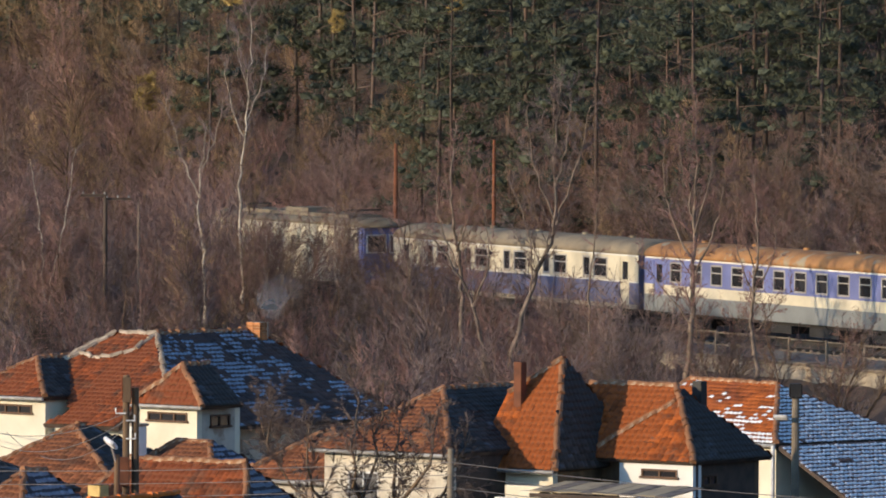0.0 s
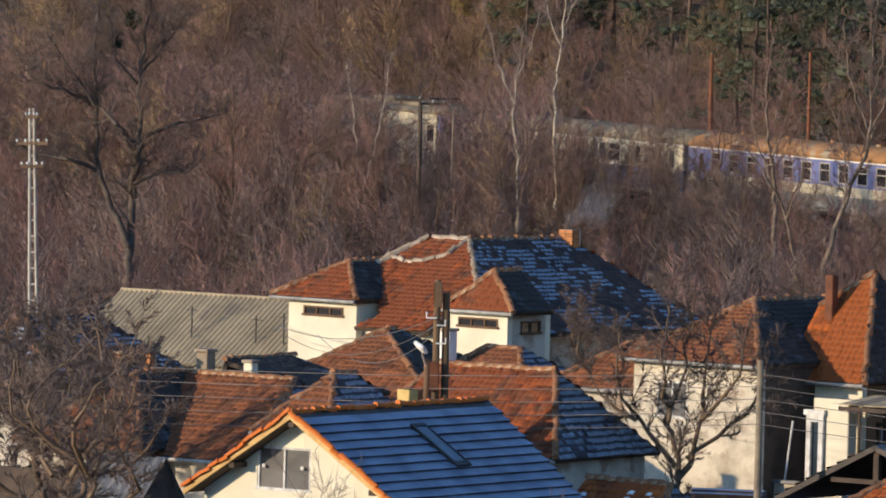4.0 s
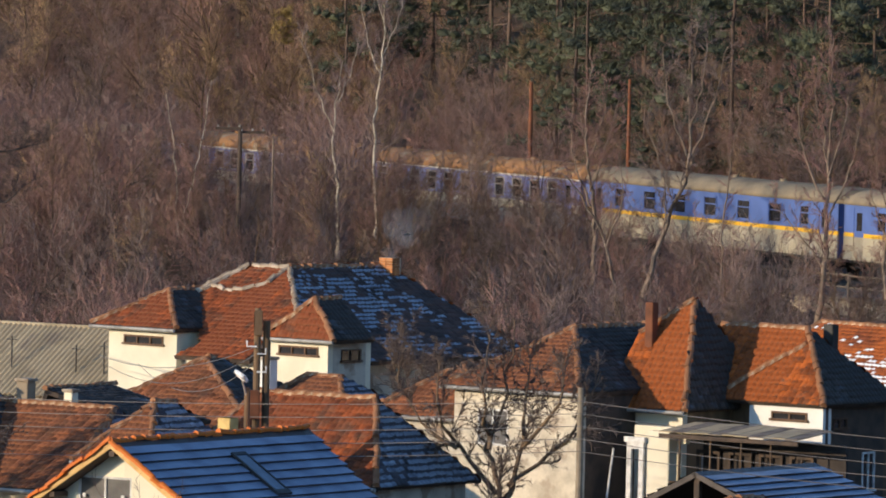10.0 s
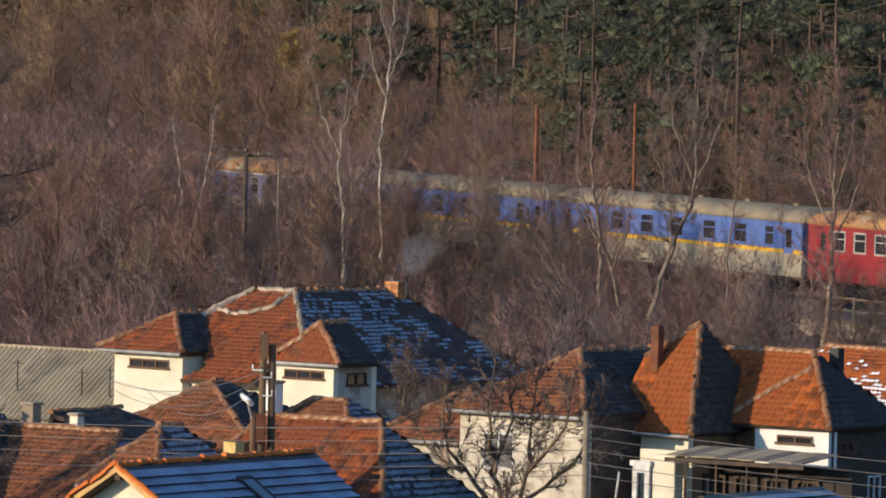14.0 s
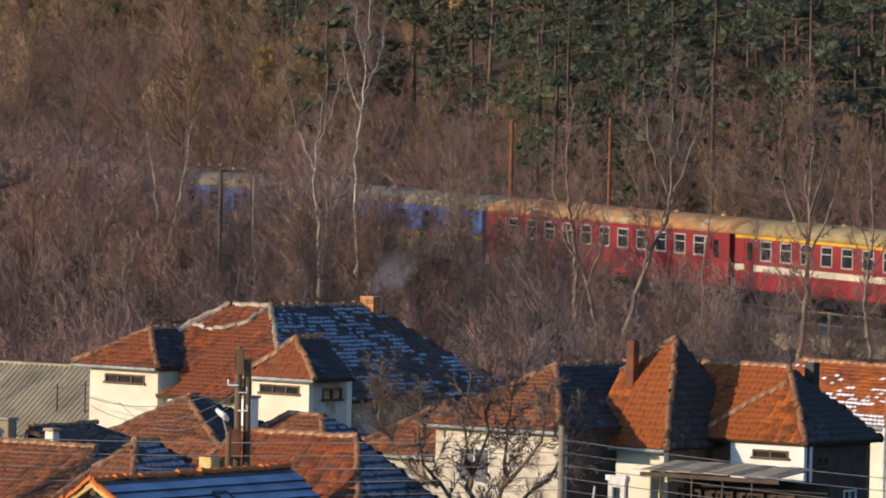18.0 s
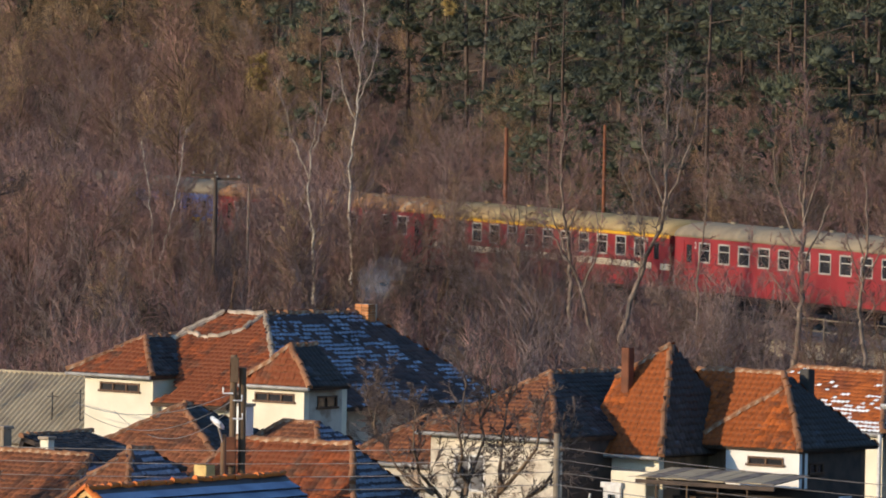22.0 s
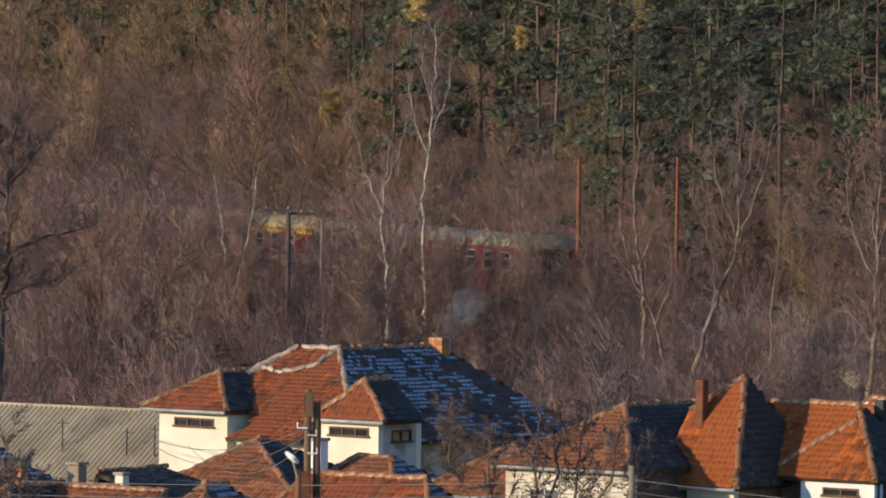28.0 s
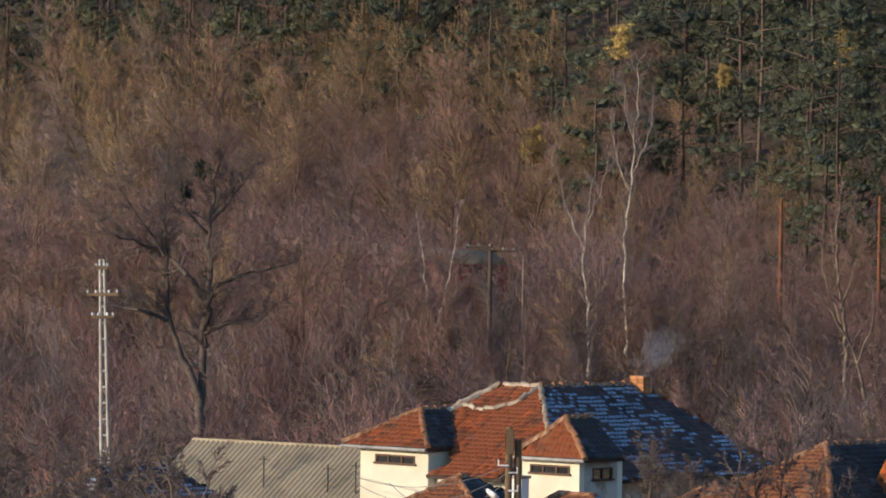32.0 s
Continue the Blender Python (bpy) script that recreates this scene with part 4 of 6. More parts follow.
def gable_house():
    h = house(-6.89, 185, "new cream gabled house under a frost-covered tiled metal roof")
    zr, p, yb = 5.15, 0.635, 8.7
    xl, xr = -3.4, 4.5
    slope(h, [(xr, 0, zr - xr * p), (xr, yb - 1.0, zr - xr * p), (0, yb, zr), (0, 0, zr)], M["metal_frost"], courses=0.36, label="frosted metal tile slope")
    slope(h, [(xl, yb, zr + xl * p), (xl, 0, zr + xl * p), (0, 0, zr), (0, yb, zr)], M["tile_orange"], 0, seed=41)
    slope(h, [(6.9, 0.2, 2.02), (6.9, 6.8, 2.1), (xr + 0.02, 6.8, zr - xr * p - 0.03), (xr + 0.02, 0.2, zr - xr * p - 0.03)], M["rime"], courses=0.36, label="white rimed porch roof")
    caps(h, (0, 0, zr + 0.01), (0, yb, zr + 0.01), "tile_orange", 0.085, seed=42)
    caps(h, (0, -0.02, zr + 0.02), (xr, -0.02, zr - xr * p + 0.02), "tile_orange", 0.075, seed=43)
    caps(h, (0, -0.02, zr + 0.02), (xl, -0.02, zr + xl * p + 0.02), "tile_orange", 0.075, seed=44)
    caps(h, (xr, 0.18, zr - xr * p + 0.0), (6.9, 0.18, 2.02), "tile_orange", 0.06, seed=45)
    # barge boards under the verge
    for x1 in (xl, xr):
        bm = bmesh.new()
        z1 = zr - abs(x1) * p
        vs = [bm.verts.new(q) for y in (-0.01, 0.04) for q in ((0, y, zr - 0.02), (x1, y, z1 - 0.02), (x1, y, z1 - 0.17), (0, y, zr - 0.19))]
        for f in ((0, 1, 2, 3), (4, 5, 6, 7), (0, 1, 5, 4), (1, 2, 6, 5), (2, 3, 7, 6), (3, 0, 4, 7)):
            bm.faces.new([vs[i] for i in f])
        part("barge_board", bm, M["wood_rake"], h, "varnished yellow barge board")
    wx0, wx1, wy = -3.2, 4.05, 0.62
    walls(h, wx0, wx1, wy, yb - 0.6, -0.3, 2.4, "plaster")
    # the gable in upright strips around the window
    for a, b in ((wx0, -1.49), (-1.49, 0.0), (0.0, 0.23), (0.23, wx1)):
        za, zb = (zr - abs(x) * p - 0.17 for x in (a, b))
        holed = -1.5 < a and b < 0.3
        for lo_a, lo_b, hi_a, hi_b in (((2.402, 2.402, 3.06, 3.06), (4.18, 4.18, za, zb)) if holed else ((2.402, 2.402, za, zb),)):
            bm = bmesh.new()
            vs = [bm.verts.new(q) for y in (wy, wy + 0.25) for q in ((a, y, lo_a), (b, y, lo_b), (b, y, hi_b), (a, y, max(hi_a, lo_a + 0.003)))]
            for f in ((0, 1, 2, 3), (4, 5, 6, 7), (0, 1, 5, 4), (1, 2, 6, 5), (2, 3, 7, 6), (3, 0, 4, 7)):
                bm.faces.new([vs[i] for i in f])
            part("gable_wall", bm, M["plaster"], h)
    window(h, -0.63, wy + 0.05, 3.62, 1.72, 1.12, 2, "frame", 0.1, "pane_grey")
    for x in (-1.26, -0.02):
        part("shutter_box", soft_box(x - 0.05, x + 0.05, wy - 0.04, wy, 3.62, 3.72, 0.01), M["frame"], h)
    for x in (-1.9, 2.6):
        part("purlin", boxes((x - 0.08, x + 0.08, 0.05, wy, zr - abs(x) * p - 0.34, zr - abs(x) * p - 0.2)), M["wood_dark"], h)
    part("purlin", boxes((-0.08, 0.08, 0.05, wy, zr - 0.4, zr - 0.26)), M["wood_dark"], h)
    # skylight
    nv = Vector((p, 0, 1)).normalized()
    c = Vector((1.58, 4.35, zr - 1.58 * p)) + nv * 0.1
    rot = Matrix((Vector((0, 1, 0)), Vector((-1, 0, p)).normalized(), nv)).transposed().to_4x4()
    sk = part("skylight", panel(-0.31, 0.31, -0.92, 0.92, -0.03, 0.04, [(-0.25, 0.25, -0.74, 0.8)]), M["under"], h, "dark-framed skylight")
    sk.matrix_basis = Matrix.Translation(c) @ rot @ Matrix.Rotation(radians(-90), 4, "X")
    part("pane", boxes((-0.25, 0.25, -0.01, 0.01, -0.74, 0.8)), M["pane_sky"], sk)


def small_houses():
    # red roof in the middle with a frosted end
    h = house(-0.08, 200, "low house with a red tiled hip roof and frosted side")
    hip_roof(h, -7.2, 0, 0, 5.2, 3.04, 2.3, "x", 1.2, 1.9, mat="tile_red", right="tile_frost_shade", singles=84, seed=50)
    walls(h, -6.9, -0.35, 0.35, 4.9, -0.3, 3.0, "plaster_old")
    # hip behind it
    h = house(-4.98, 222, "old house with a weathered brown hip roof")
    hip_roof(h, -6.36, 1.6, 0, 7.4, 2.9, 2.23, "y", 3.6, 3.2, mid=-3.18, mat="tile_brown", singles=72, seed=60)
    walls(h, -5.9, 1.2, 0.4, 7.0, -0.3, 2.85, "plaster_old")
    # small hip with frosted side
    h = house(-6.4, 200.5, "small outbuilding with brown hip roof and frosted side")
    hip_roof(h, -2.7, 0, 0, 4.6, 3.5, 1.6, "y", 2.0, 1.6, mat="tile_brown", right="tile_frost_shade", singles=36, seed=70)
    walls(h, -2.5, -0.2, 0.2, 4.4, -0.3, 3.45, "plaster_old")
    # ridge behind, with white chimney
    h = house(-1.37, 221, "house with frosted low roof and a white chimney")
    hip_roof(h, -3.2, 0.2, 0, 3.6, 3.85, 1.0, "x", 0.8, 1.3, mat="tile_brown", right="tile_frost_shade", singles=36, seed=80)
    walls(h, -2.9, -0.1, 0.3, 3.3, -0.3, 3.8, "plaster")
    chimney(h, -2.95, 0.5, 3.9, 5.33, 0.42, 0.42, "plaster_white", bricks=False)
    # brown house by the shed
    h = house(-8.34, 203, "house with a mossy brown tiled roof and mortar ridge")
    hip_roof(h, -5.0, 0, -1.05, 6.45, 2.6, 2.15, "x", 0, 0.9, mat="tile_brown", right="tile_frost_shade", singles=84, seed=90)
    walls(h, -4.8, -0.35, -0.6, 6.0, -0.3, 2.55, "plaster_old")
    chimney(h, -4.3, 2.9, 4.3, 5.35, 0.4, 0.4, "concrete", bricks=False)
    chimney(h, -2.9, 3.2, 4.3, 5.1, 0.3, 0.3, "plaster", bricks=False)
    # left edge house
    h = house(-11.78, 203, "old house with brown tiles and two brick chimneys")
    hip_roof(h, -4.6, 0, 0, 7.0, 2.75, 2.05, "y", 2.4, 2.0, mid=-2.07, mat="tile_brown", right="tile_shade", singles=60, seed=100)
    walls(h, -4.3, -0.3, 0.3, 6.7, -0.3, 2.7, "plaster_old")
    chimney(h, -2.4, 3.4, 4.3, 5.35, 0.36, 0.36)
    chimney(h, -2.9, 2.7, 3.8, 5.3, 0.34, 0.34)
    # frosted roof far left
    h = house(-16.2, 228, "house with a frosted slate-blue roof")
    hip_roof(h, -6.0, 0, 0, 8.0, 3.0, 2.0, "y", 2.6, 2.0, mat="tile_frost", right="tile_frost", singles=36, seed=110)
    walls(h, -5.7, -0.3, 0.3, 7.7, -0.3, 2.95, "plaster_old")
    # dark gutter-roof shed
    h = house(-7.3, 212, "shed under a tile roof coloured dark for its shade", name="shed")
    # the dark slope faces right; its shade is in the tile colour
    hip_roof(h, -3.5, 0.4, 0, 3.4, 3.95, 0.85, "y", 0, 0, mid=-3.2, mat="tile_shade", right="tile_shade", singles=24, seed=115, gutter=False)
    walls(h, -3.2, 0.2, 0.2, 3.2, -0.3, 3.9, "plaster_old")
    # little orange stack on a ridge near the street
    h = house(-4.4, 197.5, "low roof with a small yellow rendered chimney", name="shed")
    hip_roof(h, -2.0, 1.2, 0, 3.0, 3.6, 0.7, "x", 0.6, 0.6, mat="tile_brown", singles=0, seed=120, gutter=False)
    walls(h, -1.8, 1.0, 0.2, 2.8, -0.3, 3.55, "plaster_old")
    chimney(h, -0.8, 1.5, 3.9, 4.95, 0.42, 0.42, "yellow_coat", cap=False, bricks=False)


def long_shed():
    h = thing("shed", pose(-9.4, 250.5, 0, 0, 0, TURN), "long shed under weathered grey corrugated sheets", "shed")
    corrugated(h, -7.5, 2.5, -3.4, 2.6, 0, 4.85, "asbestos", pitch=0.22, depth=0.07)
    corrugated(h, -7.5, 2.5, 3.4, 2.6, 0.0, 4.85, "asbestos")
    walls(h, -7.6, 2.2, -3.0, 3.0, -0.2, 2.6, "plaster_old")
    bm = bmesh.new()
    tube(bm, [(-7.5, 0, 4.86), (2.5, 0, 4.86)], 0.06, 8)
    part("ridge_cap", bm, M["asbestos"], h)
    for x, hgt in ((-2.6, 1.3), (0.2, 1.1), (1.4, 1.25)):
        bm = bmesh.new()
        tube(bm, [(x, -2.2, 3.25), (x, -2.2, 3.25 + hgt)], 0.025, 6)
        part("aerial", bm, M["under"], h, "thin dark aerial rod")
        part("aerial_arm", boxes((x - 0.22, x + 0.22, -2.215, -2.185, 3.1 + hgt, 3.13 + hgt)), M["under"], h)
    # hipped left end
    slope(h, [(-9.2, 3.0, 2.6), (-9.2, -3.0, 2.6), (-7.52, 0, 4.8)], M["asbestos"], courses=0.5)


def tree_house():
    h = house(5.9, 215, "old white-walled house with a brown hip roof behind a bare tree", -38)
    hip_roof(h, -5.2, 0, 0, 9.5, 4.95, 1.75, "y", 3.2, 1.0, mat="tile_brown", right="tile_shade", singles=84, seed=130)
    hip_roof(h, -8.6, -4.6, 0.6, 6.5, 3.9, 1.5, "y", 2.4, 1.5, mat="tile_brown", singles=36, seed=140)
    # the right wall is coloured dark for its shade, not built of wood
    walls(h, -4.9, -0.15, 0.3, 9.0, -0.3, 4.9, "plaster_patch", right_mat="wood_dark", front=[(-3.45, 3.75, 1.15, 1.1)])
    window(h, -3.45, 0.34, 3.75, 1.15, 1.1, 2, "frame", 0.08, "pane_grey")
    walls(h, -8.3, -4.95, 0.9, 6.2, -0.3, 3.85, "plaster_old")


def red_house():
    h = house(9.07, 216, "house with a steep rust-red pyramid roof and a tall slim chimney", -37)
    ze, zr = 4.42, 7.62
    slope(h, [(-2.95, 0, ze), (0, 0, ze), (-1.5, 2.6, zr), (-2.95, 1.762, 6.59)], M["tile"], 120, seed=150)
    # right slope: darker tile that carries the shade
    slope(h, [(0, 0, ze), (0, 5.2, ze), (-1.5, 2.7, zr), (-1.5, 2.6, zr)], M["tile_shade"], 120, seed=151)
    slope(h, [(0, 5.2, ze), (-2.95, 5.2, ze), (-2.95, 3.5, 6.59), (-1.5, 2.7, zr)], M["tile"], 0, seed=152)
    slope(h, [(-2.95, 3.5, 6.59), (-2.95, 1.762, 6.59), (-1.5, 2.6, zr), (-1.5, 2.7, zr)], M["tile"], 0, seed=153)
    caps(h, (0, 0, ze + 0.05), (-1.5, 2.6, zr), seed=150)
    caps(h, (-2.95, 1.762, 6.62), (-1.5, 2.6, zr), seed=152)
    bm = bmesh.new()
    tube(bm, [(-2.95, -0.06, ze - 0.06), (0, -0.06, ze - 0.06)], 0.06, 8)
    part("gutter", bm, M["gutter"], h, "pale galvanised gutter")
    # brown right wall: shade put into the colour beside the cream front
    walls(h, -2.9, -0.3, 0.35, 4.9, -0.3, 4.4, "plaster", right_mat="wood", right=[(2.2, 2.2, 1.6, 1.6)])
    chimney(h, -2.35, 1.55, 5.6, 7.55, 0.28, 0.3, "rust", cap=False, bricks=False)
    window(h, 2.2, -0.3, 2.2, 1.6, 1.6, 2, face="right")
    # wing with the white clerestory
    g = house(13.24, 215.75, "rust-red tiled wing with a white clerestory wall", -37)
    hip_roof(g, -5.2, 0, 0, 4.3, 4.69, 2.15, "x", 0, 2.08, mat="tile", right="tile_shade", singles=120, seed=160, gutter=False)
    caps(g, (-3.7, 0.3, 5.05), (-1.85, 1.65, 6.4), size=0.09, seed=161)
    # the wing's right walls carry their shade as a dark wood colour
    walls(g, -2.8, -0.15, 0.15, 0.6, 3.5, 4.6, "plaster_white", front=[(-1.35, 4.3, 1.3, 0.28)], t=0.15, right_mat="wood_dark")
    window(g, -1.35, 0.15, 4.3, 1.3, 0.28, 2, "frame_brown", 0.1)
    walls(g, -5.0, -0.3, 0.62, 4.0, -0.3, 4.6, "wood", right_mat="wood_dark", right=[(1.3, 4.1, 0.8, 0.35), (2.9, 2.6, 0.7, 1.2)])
    window(g, 1.3, -0.3, 4.1, 0.8, 0.35, 2, "frame_brown", face="right")
    window(g, 2.9, -0.3, 2.6, 0.7, 1.2, 2, "frame", face="right")
    chimney(g, -1.75, 2.9, 6.0, 6.98, 0.34, 0.34, "under", cap=False, bricks=False)
    # canopy and porch in front
    c = thing("porch", pose(9.07, 216, 0, 0, 0, -37), "shaded porch under a worn sheet canopy with cream pillar", "porch")
    tilt = Matrix.Translation((0, 0.3, 4.08)) @ Matrix.Rotation(radians(6), 4, "X")
    for i in range(11):
        x = 0.2 + i * 0.45
        part("canopy_sheet", boxes((x, x + 0.44, -1.9, 0.0, 0.012 * (i % 2), 0.035 + 0.012 * (i % 2))), M["canopy" if i % 3 == 1 else "asbestos"], c).matrix_basis = tilt
    part("fascia", boxes((0.2, 5.15, -1.6, -1.56, 3.72, 3.84)), M["wood_dark"], c)
    part("pillar", soft_box(-0.5, 0.3, -1.2, -0.75, -0.2, 3.86, 0.02), M["plaster"], c, "cream plastered pillar")
    part("wall_head", soft_box(-1.3, 0.6, -0.74, -0.5, 3.5, 3.98, 0.02), M["plaster"], c, "cream plastered wall head")
    part("window_frame", panel(-1.16, -0.56, 1.4, 3.5, -1.3, -1.2, [(-1.0, -0.72, 1.55, 3.3)]), M["frame"], c)
    part("window_head", boxes((-1.24, -0.5, -1.34, -1.16, 3.502, 3.66)), M["frame"], c)
    bm = bmesh.new()
    tube(bm, [(-1.75, -1.5, 1.5), (-1.5, -1.5, 3.3)], 0.035, 8)
    part("downpipe", bm, M["frame"], c, "white leaning pipe")
    part("parapet_cap", soft_box(-3.4, 0.45, -1.7, -1.4, 1.42, 1.52, 0.01), M["tin"], c)
    # frames darkened, so that the porch's shade sits in their colour
    for x in (0.75, 1.9, 3.0, 4.1):
        part("window", panel(x - 0.42, x + 0.42, 1.6, 3.3, 0.2, 0.26, [(x - 0.34, x - 0.03, 1.7, 3.2), (x + 0.03, x + 0.34, 1.7, 3.2)]), M["wood_dark"], c, "glazing frame coloured dark for the porch's shade")
    for x in (0.9, 2.0, 3.1, 4.15):
        bm = bmesh.new()
        tube(bm, [(x, -1.5, -0.2), (x, -1.5, 3.74)], 0.03, 8)
        part("post", bm, M["wood"], c)
    for z in (2.4, 2.1):
        part("rail", boxes((0.55, 4.2, -1.52, -1.48, z, z + 0.04)), M["wood"], c)
    part("parapet", boxes((-3.4, 0.4, -1.6, -1.45, -0.2, 1.42)), M["plaster_patch"], c)
    # near-black colour puts the porch's inner shade on this wall
    part("back_wall", boxes((0.5, 5.6, 0.32, 0.42, -0.2, 3.7)), M["inside"], c)
    # further roofs
    g = house(17.14, 236, "long red tiled house with frost on its lower courses", -50)
    hip_roof(g, -9.0, 0, 0, 6.6, 4.15, 1.75, "x", 1.5, 3.35, mat="tile_frost_thin", right="tile_rime", singles=60, seed=180)
    walls(g, -8.7, -0.3, 0.3, 6.3, -0.3, 4.1, "plaster")
    slope(g, [(3.2, 0.3, 2.44), (3.2, 6.8, 2.44), (0.03, 6.6, 4.1), (0.03, 0.1, 4.1)], M["tile_rime"], 0, seed=185)
    part("lean_to_wall", boxes((0.0, 3.0, 0.6, 0.8, -0.3, 2.3), (2.8, 3.0, 0.802, 6.4, -0.3, 2.3)), M["wood_dark"], g)
    bm = bmesh.new()
    tube(bm, [(-0.05, -0.08, 4.1), (-0.05, -0.08, 0.0)], 0.07, 8)
    part("downpipe", bm, M["frame"], g, "white downpipe")


def near_right():
    h = thing("shed", pose(8.29, 190, 0, 0, 0, TURN), "open shed under a frosted blue-grey tiled roof", "shed")
    zr, p = 4.35, 0.5
    slope(h, [(4.6, 0, zr - 4.6 * p * 0.8), (4.6, 6, zr - 4.6 * p * 0.8), (0, 6, zr), (0, 0, zr)], M["metal_frost"], courses=0.36)
    slope(h, [(-3.1, 6, zr - 3.1 * p), (-3.1, 0, zr - 3.1 * p), (0, 0, zr), (0, 6, zr)], M["canopy"], courses=0.36)
    for x in (-2.9, 0, 4.2):
        part("post", boxes((x - 0.08, x + 0.08, 0.1, 0.26, -0.2, zr - abs(x) * p - 0.15)), M["wood_dark"], h)
    part("tie_beam", boxes((-2.8, 4.2, 0.1, 0.24, 2.35, 2.5)), M["wood_dark"], h)
    part("tie_beam", boxes((-1.4, 2.2, 0.1, 0.24, 3.3, 3.42)), M["wood_dark"], h)
    # dark boards close the back; the shaded inside is put into their colour
    part("back_wall", boxes((-2.9, 4.3, 5.6, 5.8, -0.2, 2.6)), M["wood_dark"], h)
    gable(h, -2.9, 4.3, 5.6, 5.8, 2.602, p, p * 0.8, 0, zr - 0.16, "wood_dark")
    part("side_wall", boxes((-2.95, -2.8, 1.0, 5.5, -0.2, 2.5)), M["wood_dark"], h)
    g = house(9.5, 174, "low house with a red hip roof and mortared ridges")
    hip_roof(g, -4.9, 0, 0, 6, 2.95, 1.5, "y", 3.0, 1.5, mid=-3.15, gutter=False, mat="tile", right="tile_shade", singles=84, seed=200)
    walls(g, -4.8, -0.4, 0.4, 5.6, -0.3, 2.9, "wood")
    corrugated(g, -5.2, -0.2, -2.0, 2.1, 0.1, 2.8, "moss", pitch=0.25, depth=0.1)
    s = thing("shed", pose(2.55, 190, 0, 0, 0, TURN), "small frosted red-tiled shed by the garden", "shed")
    hip_roof(s, -3.4, 0, 0, 3.6, 1.75, 1.3, "x", 0, 0.7, mat="tile_frost_thin", right="tile_frost", singles=48, seed=210, gutter=False)
    walls(s, -3.1, -0.3, 0.3, 3.3, -0.3, 1.7, "wood")
    f = thing("shed", pose(3.7, 192.5, 0, 0, 0, TURN), "low lean-to with frosted blue sheet roof", "shed")
    slope(f, [(2.6, -0.4, 1.35), (2.6, 3.4, 1.35), (0, 3.4, 2.35), (0, -0.4, 2.35)], M["metal_frost"], courses=0.36)
    walls(f, 0.1, 2.4, 0, 3.2, -0.3, 1.3, "wood")
    f = thing("shed", pose(3.8, 198, 0, 0, 0, -10), "faded teal board shed with a rimed roof edge", "shed")
    for i in range(9):
        part("board", boxes((i * 0.19, i * 0.19 + 0.182, 0, 0.04, -0.2, 2.3)), M["teal"], f)
    part("wall", boxes((0, 1.7, 0.05, 0.3, -0.2, 2.28)), M["wood_dark"], f)
    slope(f, [(-0.15, -0.25, 2.32), (1.9, -0.25, 2.32), (1.9, 0.35, 2.5), (-0.15, 0.35, 2.5)], M["metal_frost"], courses=0.3)
    f = thing("plank_stack", pose(3.25, 196, 0, 0, 0, -15), "stack of yellow sawn planks on trestles", "planks")
    for i in range(3):
        part("plank", soft_box(0.02 * i, 1.0 + 0.03 * i, -0.2, 0.2, 1.7 + 0.1 * i, 1.79 + 0.1 * i, 0.01), M["wood_rake"], f)
    for x in (0.15, 0.9):
        part("trestle", boxes((x - 0.06, x + 0.06, -0.2, 0.2, -0.1, 1.69)), M["wood_dark"], f)
    w = thing("garden_wall", pose(5.95, 184.2, 0, 0, 0, TURN), "brick end wall of a garden shed with wooden gate", "wall")
    part("wall_body", soft_box(0, 1.5, 0, 0.25, -0.2, 3.22, 0.02), M["brick"], w)
    part("gate", soft_box(1.35, 2.4, 0.05, 0.12, 0, 1.6, 0.01), M["wood"], w)


def near_left():
    h = house(-7.54, 150, "house with a bright new orange tiled roof")
    slope(h, [(-0.2, -4.2, 2.15), (14.2, -4.2, 2.15), (14.2, 0, 3.72), (-0.2, 0, 3.72)], M["tile_orange"], 220, w=0.21, l=0.4, seed=220, arch=2.8)
    slope(h, [(14.2, 4.2, 2.15), (-0.2, 4.2, 2.15), (-0.2, 0, 3.72), (14.2, 0, 3.72)], M["tile_orange"], 0, w=0.21, l=0.4, seed=221, arch=2.8)
    caps(h, (-0.2, 0, 3.76), (14.2, 0, 3.76), "tile_orange", 0.1, seed=222)
    caps(h, (-0.2, -4.2, 2.2), (-0.2, 0, 3.76), "tile_orange", 0.1, seed=223)
    walls(h, 0.2, 13.8, -3.8, 3.8, -0.3, 2.1, "plaster")
    chimney(h, 7.95, -0.5, 3.3, 4.3, 0.38, 0.38, "mortar")
    s = thing("shed", pose(-9.65, 178, 0, 0, 0, TURN), "dark shed with an old zinc sheet roof", "shed")
    corrugated(s, -2.3, 0, -2.3, 1.9, 0, 4.36, "tin", pitch=0.3, depth=0.06)
    corrugated(s, -2.3, 0, 1.9, 1.95, 0, 4.36, "tin", pitch=0.3, depth=0.06)
    walls(s, -2.1, -0.1, -2.1, 1.7, -0.2, 1.95, "wood_dark")
    gable_end(s, -0.1, -2.1, 0, 1.7, 1.952, 4.3, "wood_dark")
    s = thing("shed", pose(-8.1, 169.5, 0, 0, 0, TURN), "low shed with mossy corrugated roof", "shed")
    corrugated(s, -5.0, 0, -2.4, 0.97, 0.4, 3.15, "moss", pitch=0.2, depth=0.07)
    corrugated(s, -5.0, 0, 2.6, 1.17, 0.4, 3.15, "moss", pitch=0.2, depth=0.07)
    walls(s, -4.8, -0.2, -2.2, 2.4, -0.2, 1.0, "wood_dark")
    gable_end(s, -0.2, -2.2, 0.4, 2.4, 1.002, 3.08, "wood_dark")


